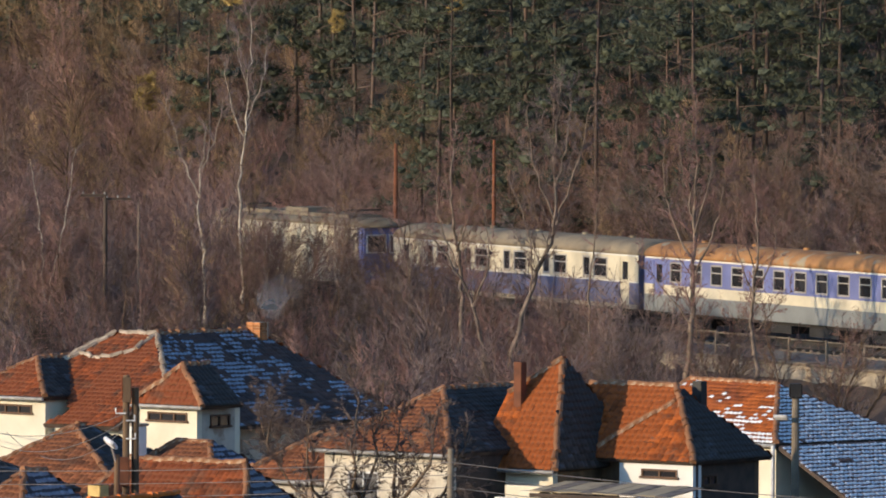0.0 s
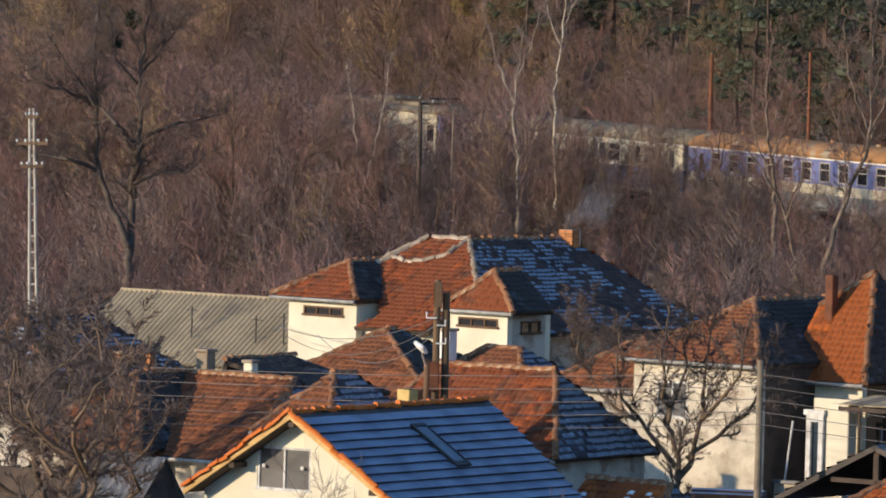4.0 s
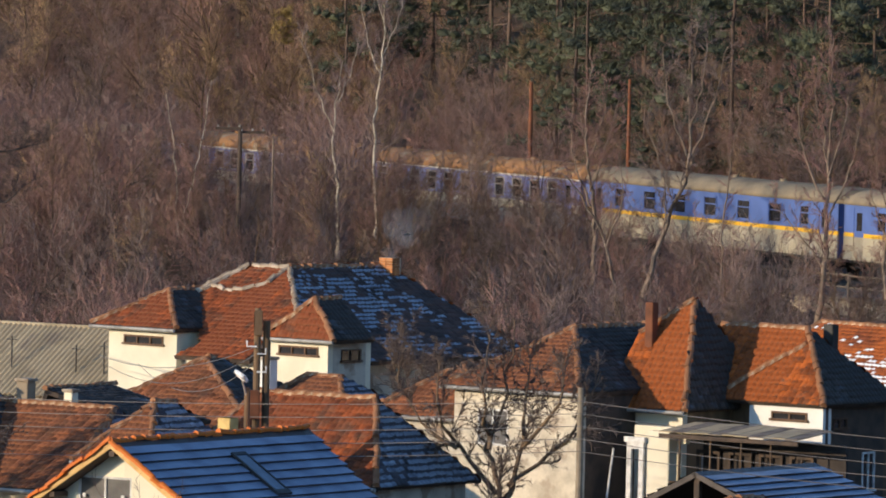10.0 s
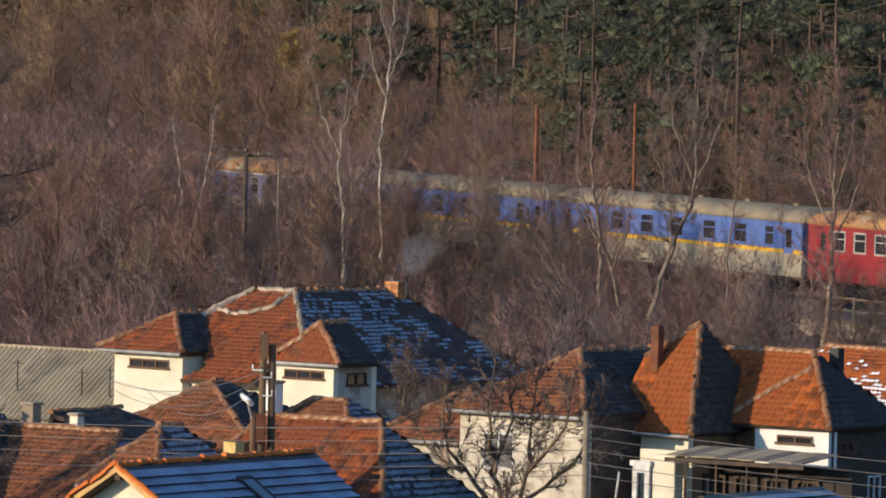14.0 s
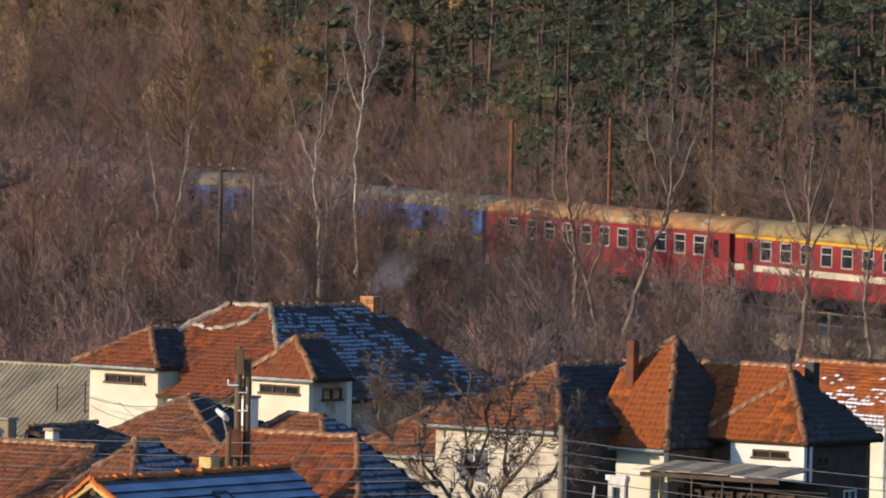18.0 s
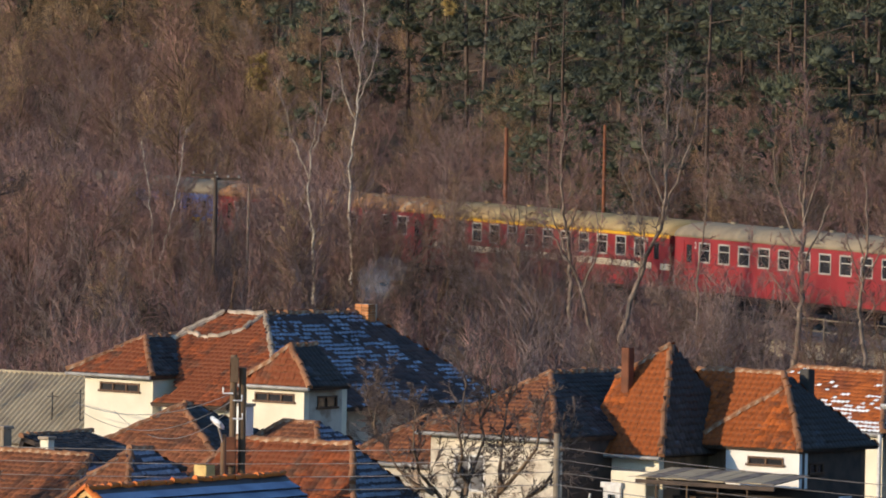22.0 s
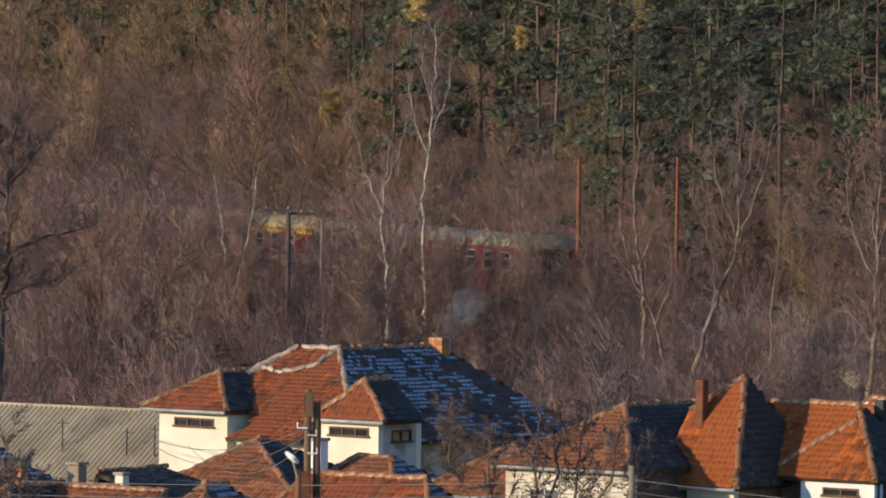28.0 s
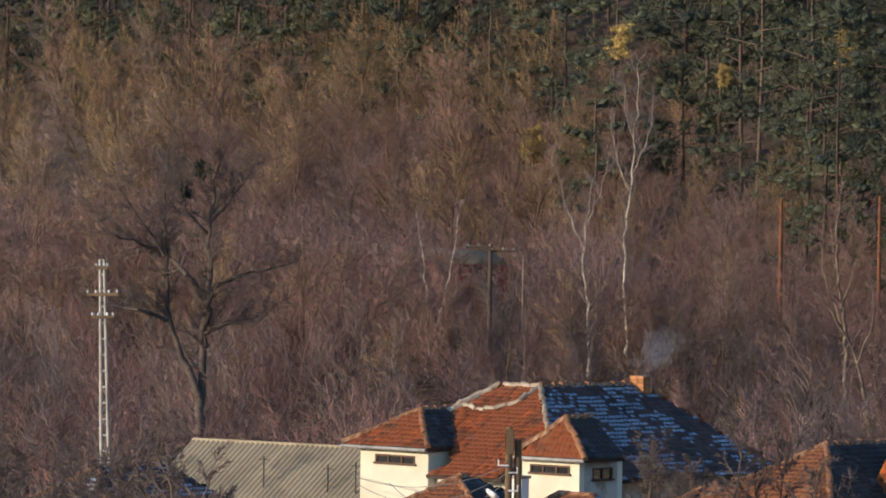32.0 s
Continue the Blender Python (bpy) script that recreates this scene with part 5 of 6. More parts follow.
def boundary_wall():
    # hidden from view; added only to cast the shadow on the gable front
    w = thing("boundary_wall", pose(-10.9, 182.0, 0, 0, 0, TURN), "unseen plain wall added to shade the gabled house", "wall", kind="structure")
    part("wall_body", soft_box(-7.5, 0, -0.12, 0.12, -0.2, 3.62, 0.02), M["wood_dark"], w)


def gable_end(s, x, y0, ym, y1, z0, zr, mat):
    bm = bmesh.new()
    vs = [bm.verts.new(q) for dx in (0, -0.2) for q in ((x + dx, y0, z0), (x + dx, y1, z0), (x + dx, ym, zr))]
    for f in ((0, 1, 2), (3, 4, 5), (0, 1, 4, 3), (1, 2, 5, 4), (2, 0, 3, 5)):
        bm.faces.new([vs[i] for i in f])
    part("gable_wall", bm, M[mat], s)


main_house()
gable_house()
small_houses()
long_shed()
tree_house()
red_house()
near_right()
near_left()
boundary_wall()


# ---- poles and wires ----
def pole(x, y, z0, z1, label, lean=0.0, mat="concrete", r=0.13, arms=1, name="utility_pole"):
    root = thing(name, pose(x, y, z0, 0, lean, 0), label, "utility pole")
    bm = bmesh.new()
    tube(bm, [(0, 0, 0), (0, 0, z1 - z0)], [r, r * 0.75], 10)
    part("shaft", bm, M[mat], root)
    for i in range(arms):
        z = z1 - z0 - 0.35 - i * 0.6
        arm = part("crossarm", boxes((-0.55, 0.55, -0.06, 0.06, z, z + 0.1)), M["wood"], root)
        for k in (-0.48, -0.16, 0.16, 0.48):
            bm = bmesh.new()
            tube(bm, [(k, 0, z + 0.1), (k, 0, z + 0.16), (k, 0, z + 0.22)], [0.03, 0.05, 0.025], 8)
            part("insulator", bm, M["lamp"], arm, "white insulator")
    return root


def wire(a, b, sag, name="overhead_wire"):
    bm = bmesh.new()
    a, b = Vector(a), Vector(b)
    tube(bm, [a + (b - a) * (i / 14) - Vector((0, 0, sag * 4 * (i / 14) * (1 - i / 14))) for i in range(15)], 0.011, 5)
    me = bpy.data.meshes.new(name)
    bm.to_mesh(me)
    bm.free()
    me.materials.append(M["cable"])
    return tagged(new(name, me), "grey overhead wire strung between poles", "wire", "overhead wires")


def poles():
    pole(5.25, 190, 0, 6.5, "square grey concrete pole carrying wires", mat="concrete", r=0.11, arms=0)
    for k in range(5):
        z = 6.15 - 0.33 * k
        wire((5.25, 189.9, z), (-16, 200 - k, z - 0.7), 0.22)
        wire((5.25, 189.9, z), (26, 178, z - 0.55), 0.35)
    p = pole(-3.45, 200, 0, 7.95, "dark double wooden pole with transformer gear", mat="wood", r=0.12, arms=0)
    part("board", soft_box(-0.1, 0.14, -0.28, -0.15, 7.2, 7.9, 0.02), M["wood"], p)
    bm = bmesh.new()
    tube(bm, [(0.27, 0.1, 0), (0.25, 0.1, 7.6)], [0.12, 0.1], 10)
    part("second_shaft", bm, M["wood"], p)
    part("junction_box", soft_box(-0.3, 0.1, -0.4, -0.14, 4.9, 5.7, 0.02), M["rust"], p, "rust-red junction box")
    for k, (x, z) in enumerate(((-9.3, 4.5), (-9.0, 4.2), (-8.0, 4.35))):
        wire((-3.45, 200.2, 6.9 - 0.2 * k), (x, 239.2 - 0.8 * k, z), 0.5 + 0.2 * k)
    for k, (dx, z) in enumerate(((-0.28, 6.9), (0.24, 6.7), (0.26, 6.2))):
        bm = bmesh.new()
        tube(bm, [(0, -0.2, z), (dx, -0.2, z), (dx, -0.2, z + 0.16)], 0.025, 6)
        part("insulator_bracket", bm, M["lamp"], p, "white insulator bracket")
    l = pole(-3.55, 192, 0, 6.2, "weathered brown lamp post with a white lamp head", mat="wood", r=0.1, arms=0, name="street_lamp")
    bm = bmesh.new()
    tube(bm, [(0, 0, 5.9), (-0.15, -0.2, 6.45)], 0.03, 8)
    part("arm", bm, M["gutter"], l)
    part("lamp_head", soft_box(-0.11, 0.11, -0.45, 0.2, -0.05, 0.06, 0.03), M["lamp"], l, "white lamp head").matrix_basis = pose(-0.22, -0.25, 6.55, 20, 50, 40)
    lp = thing("utility_pole", pose(-19.72, 270, 2.0, 0, -1.6, 0), "weathered lattice pole with two crossarms", "utility pole")
    for s in (-1, 1):
        bm = bmesh.new()
        tube(bm, [(s * 0.15, 0, 0), (s * 0.075, 0, 8.8)], [0.06, 0.05], 8)
        part("leg", bm, M["pole_rime"], lp)
    for i in range(14):
        z = 0.4 + i * 0.6
        r = 0.15 - 0.075 * z / 8.8
        part("brace", boxes((-r, r, -0.025, 0.025, z, z + 0.07)), M["pole_rime"], lp)
    for z, r in ((8.45, 0.22), (7.45, 0.6), (6.6, 0.42)):
        arm = part("crossarm", boxes((-r, r, -0.09, -0.03, z, z + 0.1)), M["wood"], lp)
        for k in (-0.92, -0.4, 0.4, 0.92):
            bm = bmesh.new()
            tube(bm, [(k * r, -0.06, z + 0.1), (k * r, -0.06, z + 0.16), (k * r, -0.06, z + 0.22)], [0.03, 0.05, 0.025], 8)
            part("insulator", bm, M["lamp"], arm, "white insulator")
    wire((-20.2, 270, 10.6), (-44, 276, 11.0), 1.2)
    g = pole(16.95, 225, 0, 6.6, "pale square post with a dark cap and white lamp", mat="concrete", r=0.15, arms=0)
    part("cap", soft_box(-0.2, 0.2, -0.2, 0.2, 6.2, 6.65, 0.03), M["under"], g)
    part("lamp_head", soft_box(-0.1, 0.1, -0.4, 0.1, -0.05, 0.05, 0.03), M["lamp"], g).matrix_basis = pose(-0.6, -0.2, 5.6, 0, 40, 60)
    pole(6.35, 171, 0, 3.35, "leaning bare wooden garden post", lean=2.0, mat="wood", r=0.07, arms=0)
    p = pole(-6.78, 335, 4.8, 10.3, "dark wooden railway pole with a wide crossarm", mat="wood_dark", r=0.12, arms=0)
    for a, b, z in ((-1.15, 0.1, 5.28), (-0.05, 1.2, 5.12)):
        arm = part("crossarm", boxes((a, b, -0.1 if a < -1 else 0.04, -0.02 if a < -1 else 0.12, z, z + 0.12)), M["wood_dark"], p)
        for k in (0.1, 0.5, 0.9):
            bm = bmesh.new()
            x = a + (b - a) * k
            tube(bm, [(x, -0.06, z + 0.12), (x, -0.06, z + 0.18), (x, -0.06, z + 0.24)], [0.03, 0.05, 0.025], 8)
            part("insulator", bm, M["gutter"], arm, "grey insulator")
    pole(-5.25, 335.5, 4.8, 9.9, "thin pale trackside stake", mat="bark_pale", r=0.05, arms=0)
    # a bare pine trunk added as a pole, its sunlit orange as rust colour
    pole(6.93, 350, 6.5, 12.4, "stout rust-brown shaft for a sunlit pine trunk", mat="rust", r=0.12, arms=0)
    pole(11.75, 352, 6.5, 12.6, "rusty brown trackside post", mat="rust", r=0.1, arms=0)


poles()


# ---- trees and bushes ----
def grow(segs, rng, p, d, length, r, level, spec, least=0.016, sway=1.0):
    """One limb of jointed bars with side shoots; segs collects (level, bar)."""
    steps, kids, spread, ratio, start, top = spec[level]
    q = Vector(p)
    d = Vector(d).normalized()
    for i in range(steps):
        d = (d + Vector((rng.gauss(0, 0.14) * sway, rng.gauss(0, 0.14) * sway, rng.gauss(0.02, 0.08)))).normalized()
        n = q + d * (length / steps)
        r1 = r * (1 - 0.8 * (i + 1) / steps) + 0.002
        segs.append((level, (*q, *n, r * (1 - 0.8 * i / steps) + 0.002, r1)))
        if level < top and (i + 1) / steps > start:
            for _ in range(kids):
                t = rng.random()
                b = q.lerp(n, t)
                side = d.orthogonal().normalized()
                side.rotate(Matrix.Rotation(rng.uniform(0, 6.283), 3, d).to_quaternion())
                cd = d + side * spread * rng.uniform(0.6, 1.4)
                grow(segs, rng, b, cd, length * ratio * rng.uniform(0.6, 1.15) * (1.15 - 0.5 * (i + t) / steps), max(r1 * 0.62, least), level + 1, spec, least)
        q = n


def bare_tree(name, seed, stems, height, r, spec, bark, twigs, label, category, group, splay=0.1, thin=3, least=0.016, sway=1.0):
    """A leafless tree or bush: woody limbs and a crown of fine twigs."""
    rng = random.Random(seed)
    segs = []
    for k in range(stems):
        a = rng.uniform(0, 6.283)
        tilt = splay * rng.uniform(0.4, 1.3)
        base = Vector((math.cos(a), math.sin(a), 0)) * 0.12 * (stems > 1) * rng.uniform(0.5, 2.5)
        base.z = -0.25
        grow(segs, rng, base, (math.cos(a) * tilt, math.sin(a) * tilt, 1), height * rng.uniform(0.75, 1.0), r * rng.uniform(0.7, 1.0), 0, spec, least, sway)
    root = tagged(new(name), label, category, group)
    last = spec[0][5]
    wood, tips = [s for l, s in segs if l < last], [s for l, s in segs if l == last]
    ob = new("trunk", segs_mesh("trunk", wood, M[bark], thin))
    ob.parent = root
    ob = new("crown", tips_mesh("crown", tips, M[twigs], 3 if height < 6 and stems != 6 else 2))
    ob.parent = root
    return root


def limb(segs, rng, pts, r0, r1, spec, shoots, reach, depth=0.9):
    """A bent limb through the points (across, up), wavering in depth, with side shoots that start past its first third."""
    pts = [Vector((x, rng.uniform(-depth, depth) * (i > 0), z)) for i, (x, z) in enumerate(pts)]
    total = sum((b - a).length for a, b in zip(pts, pts[1:]))
    gone, q = 0.0, pts[0]
    for i, (a, b) in enumerate(zip(pts, pts[1:])):
        n = max(2, round((b - a).length / 0.45))
        before, after = pts[max(i - 1, 0)], pts[min(i + 2, len(pts) - 1)]
        for k in range(1, n + 1):
            f = k / n
            v = 0.5 * (2 * a + (b - before) * f + (2 * before - 5 * a + 4 * b - after) * f * f + (3 * a - before - 3 * b + after) * f ** 3)
            v += Vector((rng.gauss(0, 0.05), rng.gauss(0, 0.05), rng.gauss(0, 0.04)))
            t = (gone + (b - a).length * f) / total
            ra, rb = r0 + (r1 - r0) * max(t - 0.1, 0) ** 0.8, r0 + (r1 - r0) * t ** 0.8
            segs.append((0, (*q, *v, ra, rb)))
            if t > 0.28:
                for _ in range(shoots):
                    d = (v - q).normalized()
                    side = d.orthogonal().normalized()
                    side.rotate(Matrix.Rotation(rng.uniform(0, 6.283), 3, d).to_quaternion())
                    grow(segs, rng, q.lerp(v, rng.random()), d * 0.7 + side + Vector((0, 0, 0.35)), reach * rng.uniform(0.5, 1.2) * (1.15 - 0.5 * t), max(rb * 0.38, 0.012), 1, spec, 0.008)
            q = v
        gone += (b - a).length


def limbed_tree(name, seed, limbs, spec, shoots, reach, bark, twigs, label, category, group="", depth=0.9):
    """A leafless tree drawn limb by limb: each limb is (points, thick end, thin end)."""
    rng = random.Random(seed)
    segs = []
    for pts, r0, r1 in limbs:
        limb(segs, rng, pts, r0, r1, spec, shoots, reach, depth)
    root = tagged(new(name), label, category, group)
    new("trunk", segs_mesh("trunk", [b for l, b in segs if l == 0], M[bark], 6)).parent = root
    new("crown", segs_mesh("crown", [b for l, b in segs if l > 0], M[twigs], 3)).parent = root
    return root


def tips_mesh(name, segs, mat, sides=3):
    """Fine twigs, each a tapered spike of three or two faces."""
    s = np.asarray(segs, dtype=np.float64)
    a, b, r = s[:, 0:3], s[:, 3:6], s[:, 6:7]
    d = b - a
    d /= np.maximum(np.linalg.norm(d, axis=1, keepdims=True), 1e-6)
    u = np.cross(d, np.where(np.abs(d[:, 2:3]) > 0.9, np.array([[1.0, 0, 0]]), np.array([[0, 0, 1.0]])))
    u /= np.linalg.norm(u, axis=1, keepdims=True)
    w = np.cross(d, u)
    v = np.stack([a + (u * math.cos(6.28318 * k / 3) + w * math.sin(6.28318 * k / 3)) * r for k in range(3)] + [b], axis=1).reshape(-1, 3)
    base = np.arange(len(s))[:, None] * 4
    f = np.concatenate([base + np.array([[k, (k + 1) % 3, 3]]) for k in range(sides)], axis=0)
    return raw_mesh(name, v, f, mat)


# per level: joints, shoots a joint, spread, length ratio, where shoots start, deepest level
TALL = ((7, 3, 0.7, 0.38, 0.25, 3), (3, 3, 0.65, 0.5, 0.15, 3), (2, 4, 0.65, 0.65, 0.0, 3), (1, 0, 0, 0, 0, 3))
BUSH = ((4, 3, 0.75, 0.5, 0.1, 2), (2, 6, 0.9, 0.55, 0.0, 2), (1, 0, 0, 0, 0, 2))
FINE = ((1, 0, 0, 0, 0, 3), (4, 2, 0.8, 0.5, 0.1, 3), (3, 3, 0.8, 0.55, 0.0, 3), (1, 0, 0, 0, 0, 3))
WISP = ((1, 0, 0, 0, 0, 2), (4, 3, 0.6, 0.5, 0.1, 2), (1, 0, 0, 0, 0, 2))


def stand(ob, x, y, scale=1.0, rz=0.0, z=None):
    ob.scale = (scale, scale, scale)
    ob.matrix_basis = pose(x, y, ground_height(x, y) if z is None else z, 0, 0, rz) @ Matrix.Diagonal((scale, scale, scale, 1))
    return ob


def repeat(ob, x, y, scale, rz, z=None):
    c = copy_thing(ob, Matrix.Identity(4))
    return stand(c, x, y, scale, rz, z)


def pine_tree(seed, height, sunlit=False, low=0.16):
    """A tall pine: straight trunk, level limbs, and tufts of needles in uneven layers."""
    rng = random.Random(seed)
    root = tagged(new("pine_tree"), "small yellow crown added for a sunlit patch on the hillside" if sunlit else "tall dark green pine on the shaded hillside", "pine tree", "pines of the hillside forest")
    segs = [(0, 0, -0.4, rng.uniform(-0.2, 0.2), rng.uniform(-0.2, 0.2), height * 0.55, 0.13, 0.09), (rng.uniform(-0.2, 0.2), rng.uniform(-0.2, 0.2), height * 0.55, 0.1, 0.1, height * 0.97, 0.09, 0.02)]
    bm = bmesh.new()
    bmesh.ops.create_icosphere(bm, subdivisions=1, radius=1.0)
    ball = [(tuple(q.co for q in t.verts)) for t in bm.faces]
    bm.free()
    v, f = [], []
    n_limb = 24
    for k in range(n_limb):
        t = low + (1 - low) * (k + 0.7 * rng.random()) / n_limb
        z = height * t
        a = k * 2.4 + rng.uniform(-0.5, 0.5)
        reach = height * 0.215 * math.sin(math.pi * min(0.62, (1.06 - t) / 0.72 * 0.6 + 0.1)) * rng.uniform(0.6, 1.2)
        end = Vector((math.cos(a) * reach, math.sin(a) * reach, z + reach * rng.uniform(-0.12, 0.4)))
        segs.append((0, 0, z, *end, 0.035, 0.01))
        for n in range(3):
            c = Vector((0, 0, z)).lerp(end, (0.98, 0.62, 0.85)[n] * rng.uniform(0.85, 1.1)) + Vector((rng.gauss(0, 0.4), rng.gauss(0, 0.4), rng.gauss(0.1, 0.2)))
            size = rng.uniform(0.34, 0.78) * (1.15 - 0.35 * t)
            jolt = {}
            for tri in ball:
                i = len(v)
                for q in tri:
                    key = tuple(round(w, 2) for w in q)
                    if key not in jolt:
                        jolt[key] = rng.uniform(0.6, 1.15)
                    v.append(c + Vector((q[0] * 1.2, q[1] * 1.2, q[2] * 0.8)) * size * jolt[key] * 0.52)
                f.append((i, i + 1, i + 2))
            for _ in range(72):
                d = Vector((rng.gauss(0, 1), rng.gauss(0, 1), rng.gauss(0.15, 0.9))).normalized()
                side = d.orthogonal().normalized()
                side.rotate(Matrix.Rotation(rng.uniform(0, 6.283), 3, d).to_quaternion())
                ln, wd = rng.uniform(0.14, 0.34), rng.uniform(0.018, 0.04)
                i = len(v)
                o = c + Vector((d.x * 1.25, d.y * 1.25, d.z * 0.85)) * size * rng.uniform(0.3, 1.0)
                v += [o - side * wd, o + side * wd, o + (d + Vector((0, 0, 0.35))) * ln]
                f.append((i, i + 1, i + 2))
    ob = new("trunk", segs_mesh("trunk", segs, M["pine_bark"], 6))
    ob.parent = root
    ob = new("crown", raw_mesh("crown", [tuple(q) for q in v], f, M["needles_sunlit" if sunlit else "needles"]))
    ob.parent = root
    return root


def view_half(y):
    return 0.094 * y + 4


def pine_edge(s):
    """How far above the line the pines begin."""
    return 8 + 4 * step((s - 40) / 10) + 12 * step((s - 70) / 12)


def forest():
    rng = random.Random(5)
    kinds = [pine_tree(300 + i, h, low=lo) for i, (h, lo) in enumerate(((15.0, 0.08), (17.5, 0.14), (13.5, 0.06), (19.0, 0.2)))] + [pine_tree(310, 6.0, True)]
    first = [True] * 5
    spots = []
    for _ in range(14000):
        y = rng.uniform(340, 545)
        x = rng.uniform(-view_half(y), view_half(y))
        s, d = track_coords(x, y)
        if d < pine_edge(s) or d > pine_edge(s) + 34:
            continue
        if any((x - a) ** 2 + (y - b) ** 2 < (9.5 if d < 28 else 13) for a, b in spots):
            continue
        spots.append((x, y))
        if len(spots) >= 235:
            break
    for x, y in spots:
        k = rng.randrange(4)
        sc = rng.uniform(0.75, 1.12)
        if first[k]:
            first[k] = False
            stand(kinds[k], x, y, sc, rng.uniform(0, 360))
        else:
            repeat(kinds[k], x, y, sc, rng.uniform(0, 360))
    # small yellow crowns at the wood's edge, put in for sunlit patches
    stand(kinds[4], -5.8, 398, 0.38, 40, 13.2)
    repeat(kinds[4], -1.0, 380, 0.34, 100, 18.9)
    repeat(kinds[4], 4.3, 372, 0.22, 200, 17.6)
    repeat(kinds[4], 10.6, 372, 0.36, 310, 18.5)


def hidden(x, y):
    """Whether the line is hidden by trees in this direction from the viewer."""
    k = x / y
    return k < 0.002 and not -0.031 < k < -0.0135


def headroom(x, y):
    """How tall a plant may grow here and leave in view what shows of the train above it."""
    k = x / y
    s = (TRACK_X - k * TRACK_Y) / (0.4617 + k * 0.887)
    far = TRACK_Y + 0.887 * s
    seen = 4.6 if hidden(x, y) else 2.7 if k < 0 else 2.2 if k < 0.02 else 1.8 if k < 0.058 else -1.4
    return EYE[2] - (EYE[2] - TRACK_Z - GRADE * s - seen) * y / far - ground_height(x, y)


def tangle(sources, spots, rng):
    """Many bushes grown into one thicket."""
    shapes = []
    for ob in sources[:3]:
        vs, fs, n = [], [], 0
        for c in ob.children:
            me = c.data
            me.calc_loop_triangles()
            v = np.empty(len(me.vertices) * 3)
            me.vertices.foreach_get("co", v)
            f = np.empty(len(me.loop_triangles) * 3, dtype=np.int32)
            me.loop_triangles.foreach_get("vertices", f)
            vs.append(v.reshape(-1, 3))
            fs.append(f.reshape(-1, 3) + n)
            n += len(me.vertices)
        shapes.append((np.concatenate(vs), np.concatenate(fs)))
    vs, fs, n = [], [], 0
    for x, y, sc in spots:
        v, f = rng.choice(shapes)
        a = rng.uniform(0, 6.283)
        c, s = math.cos(a) * sc, math.sin(a) * sc
        vs.append(v @ np.array(((c, s, 0), (-s, c, 0), (0, 0, sc))) + np.array((x, y, ground_height(x, y))))
        fs.append(f + n)
        n += len(v)
    tagged(new("thicket", raw_mesh("thicket", np.concatenate(vs), np.concatenate(fs), M["thicket"])), "brown leafless thicket along the railway line", "thicket", kind="stuff")


